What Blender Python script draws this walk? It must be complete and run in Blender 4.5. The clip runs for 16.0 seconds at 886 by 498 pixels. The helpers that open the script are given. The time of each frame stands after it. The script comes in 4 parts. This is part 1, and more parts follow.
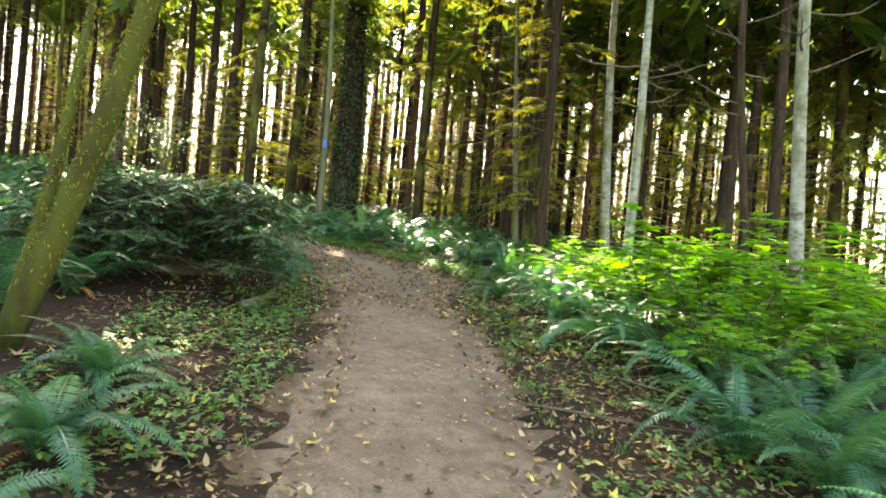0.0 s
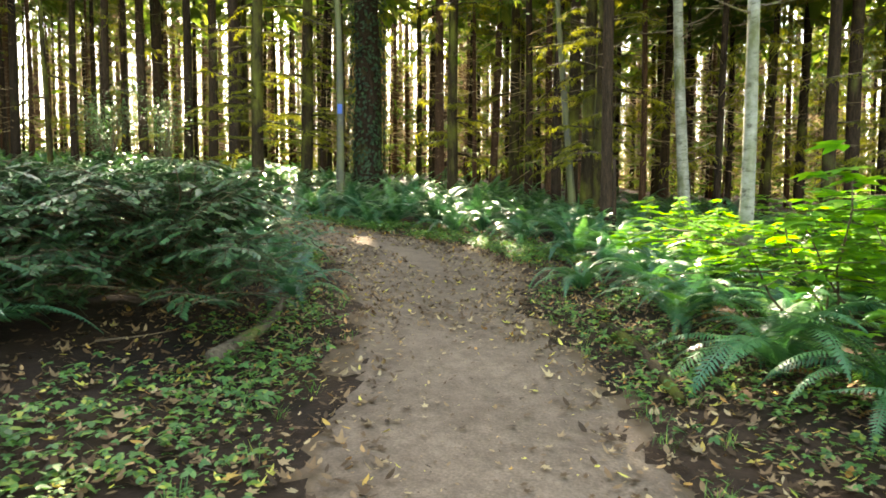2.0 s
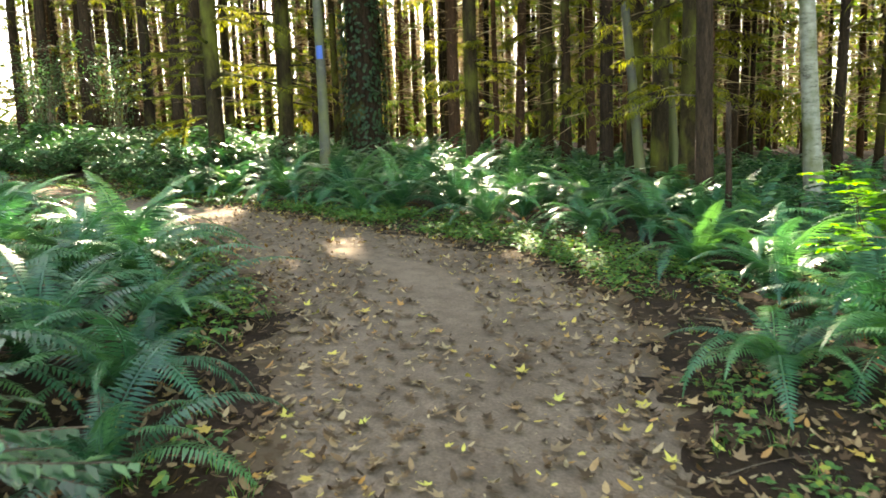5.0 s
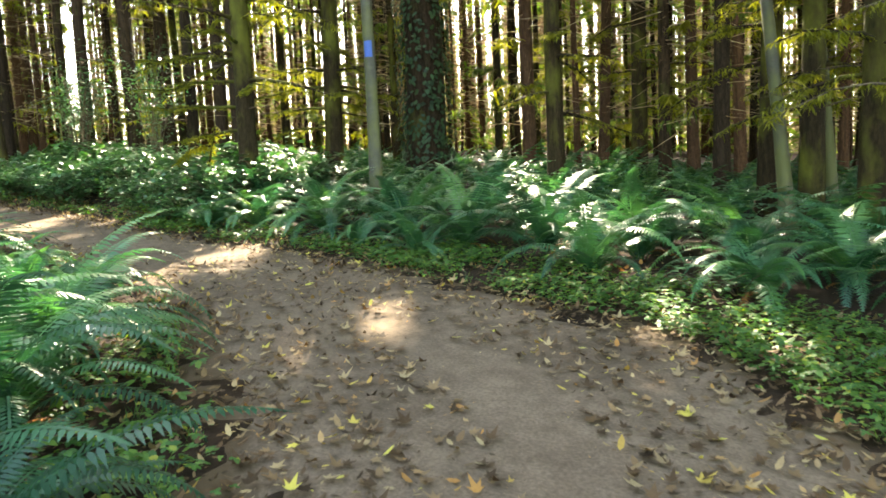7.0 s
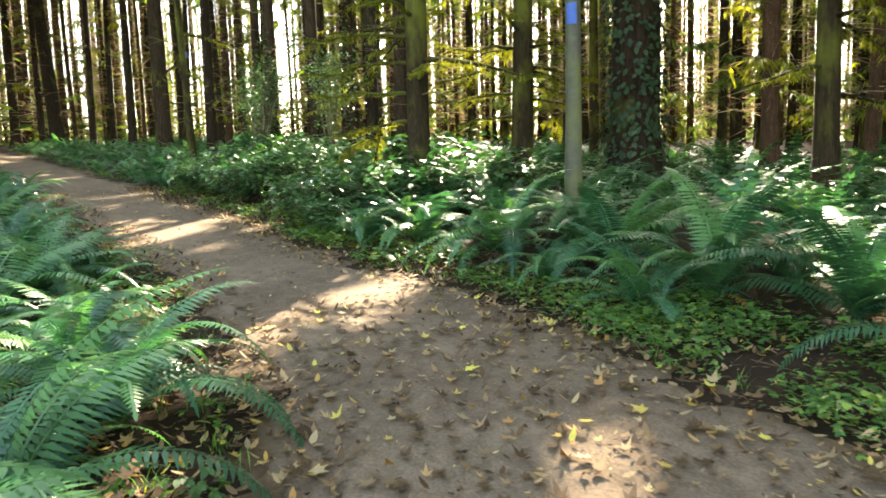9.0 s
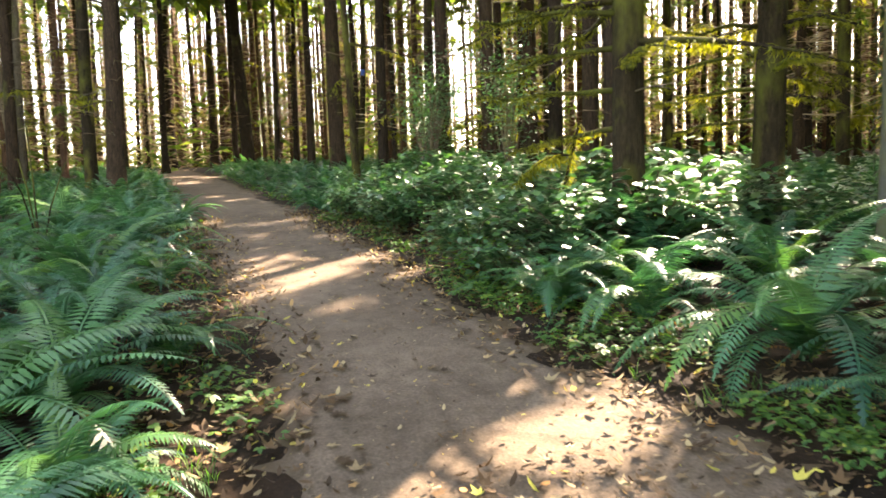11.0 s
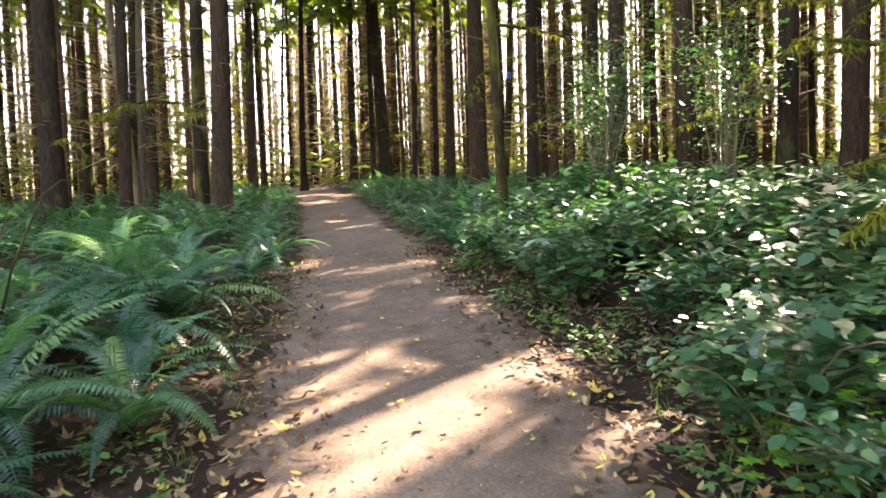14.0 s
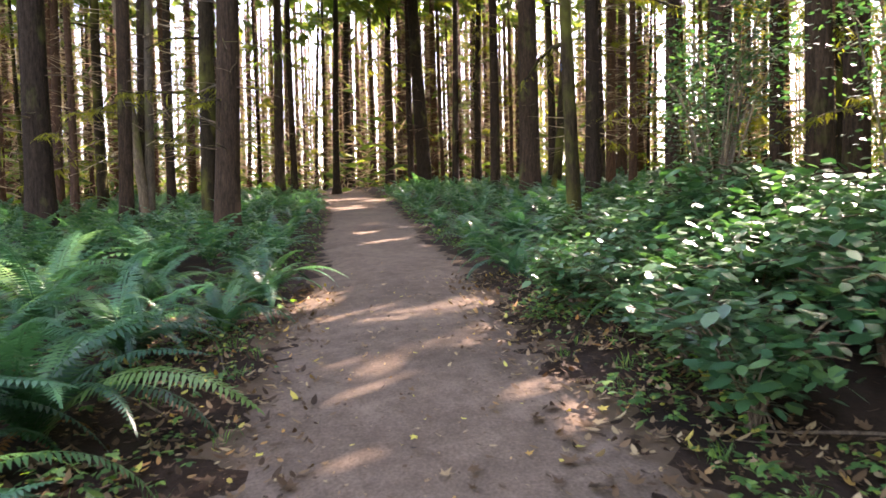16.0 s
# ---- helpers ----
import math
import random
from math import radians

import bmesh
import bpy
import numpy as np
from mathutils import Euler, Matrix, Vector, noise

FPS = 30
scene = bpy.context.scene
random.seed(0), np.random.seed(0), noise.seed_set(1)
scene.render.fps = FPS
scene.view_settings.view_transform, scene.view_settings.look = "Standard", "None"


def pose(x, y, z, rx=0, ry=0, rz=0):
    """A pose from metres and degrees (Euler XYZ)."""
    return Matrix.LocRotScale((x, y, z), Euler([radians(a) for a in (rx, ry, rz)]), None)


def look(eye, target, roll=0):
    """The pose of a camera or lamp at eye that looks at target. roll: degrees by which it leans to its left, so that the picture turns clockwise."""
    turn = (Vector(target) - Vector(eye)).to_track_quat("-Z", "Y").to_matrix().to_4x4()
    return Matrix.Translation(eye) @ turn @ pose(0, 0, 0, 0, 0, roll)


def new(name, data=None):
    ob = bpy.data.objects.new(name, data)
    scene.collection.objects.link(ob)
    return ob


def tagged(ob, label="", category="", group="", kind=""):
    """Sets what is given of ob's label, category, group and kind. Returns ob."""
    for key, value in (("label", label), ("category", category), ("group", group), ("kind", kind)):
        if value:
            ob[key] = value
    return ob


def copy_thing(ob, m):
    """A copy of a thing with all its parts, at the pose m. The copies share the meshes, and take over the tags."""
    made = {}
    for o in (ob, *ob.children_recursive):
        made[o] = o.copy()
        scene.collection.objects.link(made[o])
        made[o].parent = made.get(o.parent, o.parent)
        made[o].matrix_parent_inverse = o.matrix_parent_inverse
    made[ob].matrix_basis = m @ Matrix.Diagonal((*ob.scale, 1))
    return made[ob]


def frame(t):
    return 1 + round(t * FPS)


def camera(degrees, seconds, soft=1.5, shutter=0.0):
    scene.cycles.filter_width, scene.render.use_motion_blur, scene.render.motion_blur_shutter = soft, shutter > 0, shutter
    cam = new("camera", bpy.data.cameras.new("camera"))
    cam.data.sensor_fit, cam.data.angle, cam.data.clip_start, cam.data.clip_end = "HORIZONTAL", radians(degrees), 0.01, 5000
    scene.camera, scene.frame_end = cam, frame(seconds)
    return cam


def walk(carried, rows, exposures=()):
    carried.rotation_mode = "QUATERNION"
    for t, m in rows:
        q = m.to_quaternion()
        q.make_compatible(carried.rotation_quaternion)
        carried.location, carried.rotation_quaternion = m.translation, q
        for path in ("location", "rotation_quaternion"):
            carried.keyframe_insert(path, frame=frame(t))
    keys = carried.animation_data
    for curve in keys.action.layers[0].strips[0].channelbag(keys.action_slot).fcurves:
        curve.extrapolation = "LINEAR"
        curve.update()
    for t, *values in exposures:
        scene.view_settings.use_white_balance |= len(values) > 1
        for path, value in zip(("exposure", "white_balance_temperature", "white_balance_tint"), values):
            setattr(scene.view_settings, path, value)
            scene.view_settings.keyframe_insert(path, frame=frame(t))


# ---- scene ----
cam = camera(68.0, 16.0, 1.7, 0.2)
EXPOSURES = [(0.0, 3.66, 10200, 11), (8.0, 3.62, 9400, 8), (11.0, 3.62, 9500, 20), (13.5, 3.76, 8900, 27), (16.0, 3.68, 8200, 36)]
SKY, SUN_POWER = 0.15, 3.2
PATH = [
    (0, (3.856, -1.211, 1.272), (3.192, 0.675, 1.263), 4.9),
    (0.5, (3.565, -0.537, 1.325), (2.822, 1.320, 1.318), 4.4),
    (1, (3.221, 0.079, 1.386), (2.473, 1.933, 1.368), 2.6),
    (1.5, (2.912, 0.722, 1.438), (2.166, 2.577, 1.390), 1.5),
    (2, (2.577, 1.433, 1.480), (1.823, 3.281, 1.358), 0.1),
    (2.5, (2.282, 2.181, 1.527), (1.520, 4.014, 1.288), -0.7),
    (3, (1.966, 2.875, 1.572), (1.200, 4.701, 1.294), -1.6),
    (3.5, (1.688, 3.551, 1.620), (0.926, 5.379, 1.346), -1.7),
    (4, (1.410, 4.243, 1.695), (0.640, 6.072, 1.442), -2.1),
    (4.2, (1.283, 4.514, 1.728), (0.516, 6.344, 1.482), -2.1),
    (6.3, (-0.175, 7.191, 1.794), (-1.044, 8.977, 1.567), -2.8),
    (6.5, (-0.293, 7.432, 1.831), (-1.174, 9.214, 1.611), -3.0),
    (7, (-0.547, 7.988, 1.906), (-1.517, 9.726, 1.713), -2.8),
    (7.5, (-0.863, 8.532, 1.962), (-1.903, 10.229, 1.769), -2.8),
    (8, (-1.171, 9.048, 2.020), (-2.373, 10.635, 1.831), -2.7),
    (8.2, (-1.332, 9.249, 2.056), (-2.602, 10.783, 1.869), -2.4),
    (10.3, (-3.418, 10.898, 2.256), (-4.997, 12.114, 2.091), -2.2),
    (10.5, (-3.638, 11.055, 2.281), (-5.269, 12.205, 2.144), -2.2),
    (11, (-4.164, 11.420, 2.336), (-5.892, 12.416, 2.191), -1.8),
    (11.5, (-4.712, 11.780, 2.411), (-6.521, 12.621, 2.266), -1.4),
    (12, (-5.293, 12.043, 2.463), (-7.134, 12.811, 2.314), -1.6),
    (12.5, (-5.818, 12.273, 2.534), (-7.694, 12.952, 2.399), -1.4),
    (13, (-6.459, 12.464, 2.589), (-8.337, 13.143, 2.472), -1.7),
    (13.5, (-7.116, 12.697, 2.623), (-9.005, 13.345, 2.505), -1.4),
    (14, (-7.784, 12.875, 2.668), (-9.688, 13.482, 2.575), -1.7),
    (14.5, (-8.403, 13.048, 2.727), (-10.320, 13.611, 2.633), -1.4),
    (15, (-9.023, 13.181, 2.783), (-10.952, 13.706, 2.718), -1.5),
    (15.5, (-9.674, 13.333, 2.819), (-11.607, 13.839, 2.740), -1.3),
    (16, (-10.347, 13.460, 2.857), (-12.281, 13.960, 2.776), -1.1),
]
walk(cam, [(t, look(eye, target, roll)) for t, eye, target, roll in PATH], EXPOSURES)

# ---- sky and sun ----
SUN_EL, SUN_AZ = radians(41), math.atan2(-0.52, 0.85)
SUN = Vector((math.sin(SUN_AZ) * math.cos(SUN_EL), math.cos(SUN_AZ) * math.cos(SUN_EL), math.sin(SUN_EL)))
world = bpy.data.worlds.new("sky")
scene.world = world
world.use_nodes = True
sky = world.node_tree.nodes.new("ShaderNodeTexSky")
sky.sky_type = "NISHITA"
sky.sun_disc = False
sky.sun_elevation, sky.sun_rotation = SUN_EL, SUN_AZ % (2 * math.pi)
background = world.node_tree.nodes["Background"]
background.inputs["Strength"].default_value = SKY
world.node_tree.links.new(sky.outputs[0], background.inputs["Color"])
lamp = bpy.data.lights.new("sun", "SUN")
lamp.energy, lamp.angle, lamp.color = SUN_POWER, radians(0.6), (1.0, 1.0, 1.0)
new("sun", lamp).matrix_world = look(SUN * 200, (0, 0, 0))


# ---- materials ----
def material(name, rough=0.8, spec=0.3):
    m = bpy.data.materials.new(name)
    m.use_nodes = True
    p = m.node_tree.nodes["Principled BSDF"]
    p.inputs["Roughness"].default_value = rough
    p.inputs["Specular IOR Level"].default_value = spec
    return m, m.node_tree.nodes, m.node_tree.links, p


def ramp(nodes, links, fac, stops):
    r = nodes.new("ShaderNodeValToRGB")
    while len(r.color_ramp.elements) < len(stops):
        r.color_ramp.elements.new(0.5)
    for e, (at, c) in zip(r.color_ramp.elements, stops):
        e.position, e.color = at, (*c, 1)
    links.new(fac, r.inputs[0])
    return r.outputs[0]


def noise_tex(nodes, links, vector, scale, detail=4.0, rough=0.6):
    n = nodes.new("ShaderNodeTexNoise")
    n.inputs["Scale"].default_value, n.inputs["Detail"].default_value, n.inputs["Roughness"].default_value = scale, detail, rough
    links.new(vector, n.inputs["Vector"])
    return n.outputs["Fac"]


def mix(nodes, links, kind, fac, a, b):
    n = nodes.new("ShaderNodeMix")
    n.data_type, n.blend_type = "RGBA", kind
    for socket, value in ((n.inputs[0], fac), (n.inputs[6], a), (n.inputs[7], b)):
        if hasattr(value, "links"):
            links.new(value, socket)
        else:
            socket.default_value = value if isinstance(value, float) else (*value, 1)
    return n.outputs[2]


def bump(nodes, links, height, strength, distance, p, under=None):
    b = nodes.new("ShaderNodeBump")
    b.inputs["Strength"].default_value, b.inputs["Distance"].default_value = strength, distance
    links.new(height, b.inputs["Height"])
    if under:
        links.new(under, b.inputs["Normal"])
    links.new(b.outputs[0], p.inputs["Normal"])
    return b.outputs[0]


def place(nodes, links, stretch=(1, 1, 1)):
    g = nodes.new("ShaderNodeNewGeometry")
    m = nodes.new("ShaderNodeMapping")
    m.inputs["Scale"].default_value = stretch
    links.new(g.outputs["Position"], m.inputs["Vector"])
    return m.outputs[0]


def earth(name, stops, rough, fine, verge=None):
    m, nodes, links, p = material(name, rough, 0.2)
    pos = place(nodes, links)
    broad, small, grit = (noise_tex(nodes, links, pos, s, 6) for s in (0.9, 7.0, fine))
    c = ramp(nodes, links, broad, stops)
    c = mix(nodes, links, "MULTIPLY", 0.8, c, ramp(nodes, links, small, ((0.3, (0.6, 0.58, 0.55)), (0.7, (1.12, 1.1, 1.08)))))
    c = mix(nodes, links, "MULTIPLY", 0.7, c, ramp(nodes, links, grit, ((0.35, (0.6, 0.58, 0.55)), (0.65, (1.2, 1.18, 1.15)))))
    if verge:
        edge = nodes.new("ShaderNodeAttribute")
        edge.attribute_name = "verge"
        add = nodes.new("ShaderNodeMath")
        add.operation = "MULTIPLY_ADD"
        add.inputs[1].default_value = 1.0
        links.new(small, add.inputs[2])
        links.new(edge.outputs["Fac"], add.inputs[0])
        c = mix(nodes, links, "MIX", ramp(nodes, links, add.outputs[0], ((0.72, (0, 0, 0)), (1.15, (0.85, 0.85, 0.85)))), c, verge)
    links.new(c, p.inputs["Base Color"])
    first = bump(nodes, links, small, 0.5, 0.03, p)
    bump(nodes, links, grit, 0.6, 0.006, p, first)
    return m


def bark(name, stops, moss, amount):
    m, nodes, links, p = material(name, 0.9, 0.15)
    long = noise_tex(nodes, links, place(nodes, links, (9, 9, 1.3)), 2.2, 6, 0.7)
    plates = noise_tex(nodes, links, place(nodes, links, (26, 26, 7)), 2.0, 4, 0.6)
    patch = noise_tex(nodes, links, place(nodes, links, (1, 1, 0.5)), 1.7, 5)
    info = nodes.new("ShaderNodeObjectInfo")
    c = ramp(nodes, links, long, stops)
    c = mix(nodes, links, "MULTIPLY", 0.7, c, ramp(nodes, links, plates, ((0.35, (0.45, 0.43, 0.42)), (0.65, (1.25, 1.2, 1.15)))))
    c = mix(nodes, links, "MULTIPLY", 0.6, c, ramp(nodes, links, info.outputs["Random"], ((0.0, (0.6, 0.6, 0.62)), (1.0, (1.35, 1.2, 1.08)))))
    c = mix(nodes, links, "MIX", ramp(nodes, links, patch, ((amount, (0, 0, 0)), (min(amount + 0.18, 1.0), (1, 1, 1)))), c, moss)
    links.new(c, p.inputs["Base Color"])
    bump(nodes, links, long, 0.9, 0.03, p)
    return m


def foliage(name, stops, glow, rough=0.5, spec=0.4, by_object=False, through_light=0.35):
    """Leaf: reflects, and lets light through in its own, yellower colour."""
    m, nodes, links, p = material(name, rough, spec)
    g, info = nodes.new("ShaderNodeNewGeometry"), nodes.new("ShaderNodeObjectInfo")
    pick = info.outputs["Random"] if by_object else g.outputs["Random Per Island"]
    c = ramp(nodes, links, pick, stops)
    patch = noise_tex(nodes, links, place(nodes, links), 1.6, 3)
    c = mix(nodes, links, "MULTIPLY", 0.7, c, ramp(nodes, links, patch, ((0.3, (0.62, 0.68, 0.7)), (0.7, (1.25, 1.2, 1.0)))))
    fine = noise_tex(nodes, links, place(nodes, links), 60.0, 2)
    c = mix(nodes, links, "MULTIPLY", 0.35, c, ramp(nodes, links, fine, ((0.3, (0.6, 0.6, 0.6)), (0.7, (1.2, 1.2, 1.2)))))
    links.new(c, p.inputs["Base Color"])
    t = nodes.new("ShaderNodeBsdfTranslucent")
    links.new(mix(nodes, links, "MULTIPLY", 1.0, c, glow), t.inputs["Color"])
    s = nodes.new("ShaderNodeMixShader")
    s.inputs[0].default_value = through_light
    links.new(p.outputs[0], s.inputs[1])
    links.new(t.outputs[0], s.inputs[2])
    links.new(s.outputs[0], nodes["Material Output"].inputs["Surface"])
    return m


DIRT = earth("trail dirt", ((0.3, (0.132, 0.096, 0.066)), (0.7, (0.215, 0.16, 0.113))), 0.95, 55.0, (0.1, 0.066, 0.036))
DUFF = earth("forest duff", ((0.3, (0.011, 0.007, 0.004)), (0.7, (0.05, 0.029, 0.016))), 0.95, 40.0)
BARK = bark("fir bark", ((0.3, (0.011, 0.008, 0.005)), (0.7, (0.06, 0.042, 0.028))), (0.085, 0.095, 0.025), 0.58)
BARK_MOSS = bark("mossy bark", ((0.3, (0.012, 0.009, 0.005)), (0.7, (0.045, 0.034, 0.018))), (0.085, 0.09, 0.016), 0.47)
BARK_RED = bark("reddish bark", ((0.3, (0.035, 0.02, 0.013)), (0.7, (0.13, 0.078, 0.05))), (0.11, 0.11, 0.04), 0.66)
TWIG = bark("twig bark", ((0.3, (0.07, 0.058, 0.04)), (0.7, (0.2, 0.17, 0.12))), (0.14, 0.15, 0.04), 0.55)
MOSS_BARK = bark("moss-covered bark", ((0.3, (0.02, 0.016, 0.008)), (0.7, (0.055, 0.045, 0.02))), (0.062, 0.07, 0.013), 0.34)
FERN = foliage("sword fern", ((0.0, (0.016, 0.08, 0.046)), (0.5, (0.035, 0.135, 0.07)), (0.9, (0.065, 0.185, 0.068)), (1.0, (0.12, 0.24, 0.07))), (1.5, 1.75, 0.9), 0.34, 0.38, True, 0.32)
FERN_FAR = foliage("fern bank", ((0.0, (0.02, 0.09, 0.05)), (0.6, (0.04, 0.14, 0.07)), (1.0, (0.09, 0.2, 0.068))), (1.5, 1.75, 0.9), 0.36, 0.38)
DEAD_FERN = foliage("dry fern", ((0.0, (0.2, 0.09, 0.03)), (1.0, (0.33, 0.17, 0.06))), (1.2, 1.0, 0.7), 0.8, 0.1, True, 0.2)
IVY = foliage("ivy leaves", ((0.0, (0.012, 0.035, 0.018)), (1.0, (0.03, 0.075, 0.035))), (1.3, 1.6, 0.8), 0.5, 0.3, False, 0.15)
YEW = foliage("dark needles", ((0.0, (0.012, 0.055, 0.026)), (0.7, (0.035, 0.115, 0.05)), (1.0, (0.09, 0.21, 0.08))), (1.4, 1.8, 0.8), 0.36, 0.4, False, 0.2)
SALAL = foliage("leathery leaves", ((0.0, (0.018, 0.085, 0.04)), (0.7, (0.045, 0.145, 0.062)), (1.0, (0.13, 0.26, 0.1))), (1.5, 1.9, 0.8), 0.3, 0.55, False, 0.22)
BRIGHT = foliage("young maple leaves", ((0.0, (0.06, 0.21, 0.03)), (0.6, (0.12, 0.32, 0.04)), (1.0, (0.25, 0.42, 0.05))), (1.6, 1.7, 0.5), 0.5, 0.3, False, 0.5)
COVER = foliage("ground plants", ((0.0, (0.03, 0.1, 0.03)), (0.6, (0.065, 0.18, 0.045)), (0.93, (0.14, 0.25, 0.05)), (1.0, (0.32, 0.34, 0.06))), (1.5, 1.8, 0.6), 0.5, 0.35, False, 0.35)
NEEDLE = foliage("conifer sprays", ((0.0, (0.05, 0.1, 0.03)), (0.6, (0.1, 0.16, 0.04)), (1.0, (0.19, 0.22, 0.065))), (1.75, 1.75, 0.75), 0.6, 0.2, False, 0.45)
HANGING = foliage("hanging moss", ((0.0, (0.12, 0.13, 0.02)), (0.6, (0.2, 0.21, 0.035)), (1.0, (0.3, 0.3, 0.06))), (1.6, 1.6, 0.6), 0.8, 0.1, False, 0.45)
LITTER = foliage("fallen leaves", ((0.0, (0.04, 0.024, 0.013)), (0.4, (0.12, 0.07, 0.037)), (0.68, (0.24, 0.155, 0.085)), (0.88, (0.4, 0.3, 0.17)), (0.93, (0.4, 0.19, 0.06)), (1.0, (0.6, 0.56, 0.12))), (1.2, 1.1, 0.8), 0.7, 0.2, False, 0.15)


def birch_bark(name, moss, pale=1.0):
    m, nodes, links, p = material(name, 0.7, 0.25)
    rings = noise_tex(nodes, links, place(nodes, links, (4, 4, 9)), 1.3, 6, 0.72)
    patch = noise_tex(nodes, links, place(nodes, links, (2, 2, 1)), 1.5, 4)
    c = ramp(nodes, links, rings, ((0.36, (0.07, 0.065, 0.05)), (0.46, (0.27 * pale, 0.28 * pale, 0.22 * pale)), (0.75, (0.44 * pale, 0.45 * pale, 0.38 * pale))))
    c = mix(nodes, links, "MIX", ramp(nodes, links, patch, ((moss, (0, 0, 0)), (moss + 0.22, (1, 1, 1)))), c, (0.09, 0.1, 0.04))
    links.new(c, p.inputs["Base Color"])
    bump(nodes, links, rings, 0.4, 0.01, p)
    return m


def plain(name, colour, rough):
    m, nodes, links, p = material(name, rough, 0.3)
    n = noise_tex(nodes, links, place(nodes, links), 30.0)
    links.new(mix(nodes, links, "MULTIPLY", 0.5, colour, ramp(nodes, links, n, ((0.3, (0.6, 0.6, 0.6)), (0.7, (1.1, 1.1, 1.1))))), p.inputs["Base Color"])
    return m


DRY_TWIG = foliage("dry lichen twigs", ((0.0, (0.2, 0.145, 0.105)), (0.6, (0.36, 0.27, 0.2)), (1.0, (0.5, 0.43, 0.32))), (1.15, 1.05, 0.85), 0.85, 0.1, False, 0.4)
BIRCH, BIRCH_MOSS = birch_bark("pale alder bark", 0.43, 0.72), birch_bark("mossy alder bark", 0.34, 0.2)
BLAZE = plain("blue paint", (0.03, 0.1, 0.36), 0.6)

# ---- lie of the land ----
GX, GY = -0.0796, 0.0485
LEFT_EDGE = [(5.2, -7), (3.6, -3.5), (2.6, -0.2), (1.56, 2.14), (0.9, 3.6), (0.3, 4.85), (-0.35, 6.4), (-1.0, 7.5), (-2.0, 8.8), (-2.7, 9.7), (-3.7, 10.6), (-5.5, 11.65),
             (-6.6, 11.95), (-8.1, 12.4), (-9.8, 12.65), (-11, 12.75), (-12.8, 13.0), (-14.5, 13.25), (-16.8, 13.5), (-18.7, 13.9), (-23, 14.25), (-30, 15.03), (-37.4, 15.5), (-52, 16.5)]
RIGHT_EDGE = [(7.4, -6), (5.8, -2.5), (4.6, 0.2), (3.2, 3.5), (2.64, 4.74), (2.2, 5.8), (1.3, 7.6), (0.76, 8.6), (0.2, 10.6), (-0.4, 11.8), (-1.3, 12.8), (-2.7, 13.3), (-4.6, 13.9),
              (-6.0, 14.2), (-7.4, 14.2), (-9.5, 14.5), (-11.5, 15.0), (-13.9, 15.3), (-15.6, 15.5), (-19.1, 16.0), (-21.6, 16.2), (-27.7, 17.0), (-34.5, 17.7), (-52, 19)]


def resample(points, step=0.12):
    """Even steps along a smooth line through the points."""
    p = np.array(points, float)
    p = np.vstack([2 * p[0] - p[1], p, 2 * p[-1] - p[-2]])
    out = []
    for a, b, c, d in zip(p, p[1:], p[2:], p[3:]):
        n = max(2, int(np.linalg.norm(c - b) / step))
        for u in np.arange(n) / n:
            out.append(0.5 * (2 * b + (c - a) * u + (2 * a - 5 * b + 4 * c - d) * u**2 + (3 * b - a - 3 * c + d) * u**3))
    return np.array(out)


LEFT_LINE, RIGHT_LINE = resample(LEFT_EDGE), resample(RIGHT_EDGE)
EDGES = np.vstack([LEFT_LINE, RIGHT_LINE])
OUTLINE = np.vstack([LEFT_LINE, RIGHT_LINE[::-1]])


def inside(x, y):
    """Whether the place lies on the trail."""
    a, b = OUTLINE, np.roll(OUTLINE, -1, 0)
    cross = (a[:, 1] > y) != (b[:, 1] > y)
    with np.errstate(divide="ignore", invalid="ignore"):
        cut = x < (b[:, 0] - a[:, 0]) * (y - a[:, 1]) / (b[:, 1] - a[:, 1]) + a[:, 0]
    return bool(np.count_nonzero(cross & cut) % 2)


def off_trail(x, y):
    """Metres from the trail's edge, below zero on the trail; and whether the place lies to the left of it."""
    dl = np.hypot(LEFT_LINE[:, 0] - x, LEFT_LINE[:, 1] - y).min()
    dr = np.hypot(RIGHT_LINE[:, 0] - x, RIGHT_LINE[:, 1] - y).min()
    return (-min(dl, dr) if inside(x, y) else min(dl, dr)), dl < dr


def ground_z(x, y, d=None):
    """Height of the ground: a steady climb, a low bank and hummocks off the trail."""
    d = off_trail(x, y)[0] if d is None else d
    k = min(max((d - 0.15) / 1.2, 0.0), 1.0)
    return GX * x + GY * y + k * (0.05 + 0.07 * noise.noise((x * 0.7, y * 0.7, 3)) + 0.03 * noise.noise((x * 2.3, y * 2.3, 7))) + max(0.0, 1 - abs(d) * 4) * 0.008 * noise.noise((x * 5, y * 5, 1))


# ---- geometry helpers ----
RNG = np.random.default_rng(7)


def polys(name, faces):
    """A mesh of separate faces from an array of (faces, corners, 3), or of several such arrays."""
    faces = [f for f in (faces if isinstance(faces, list) else [faces]) if len(f)]
    verts = np.concatenate([f.reshape(-1, 3) for f in faces])
    counts = np.concatenate([np.full(len(f), f.shape[1]) for f in faces])
    me = bpy.data.meshes.new(name)
    me.vertices.add(len(verts))
    me.vertices.foreach_set("co", verts.astype(np.float32).ravel())
    me.loops.add(len(verts))
    me.loops.foreach_set("vertex_index", np.arange(len(verts), dtype=np.int32))
    me.polygons.add(len(counts))
    me.polygons.foreach_set("loop_start", np.concatenate([[0], np.cumsum(counts)[:-1]]).astype(np.int32))
    me.update(calc_edges=True)
    return me


def unit(v):
    return v / np.maximum(np.linalg.norm(v, axis=-1, keepdims=True), 1e-9)


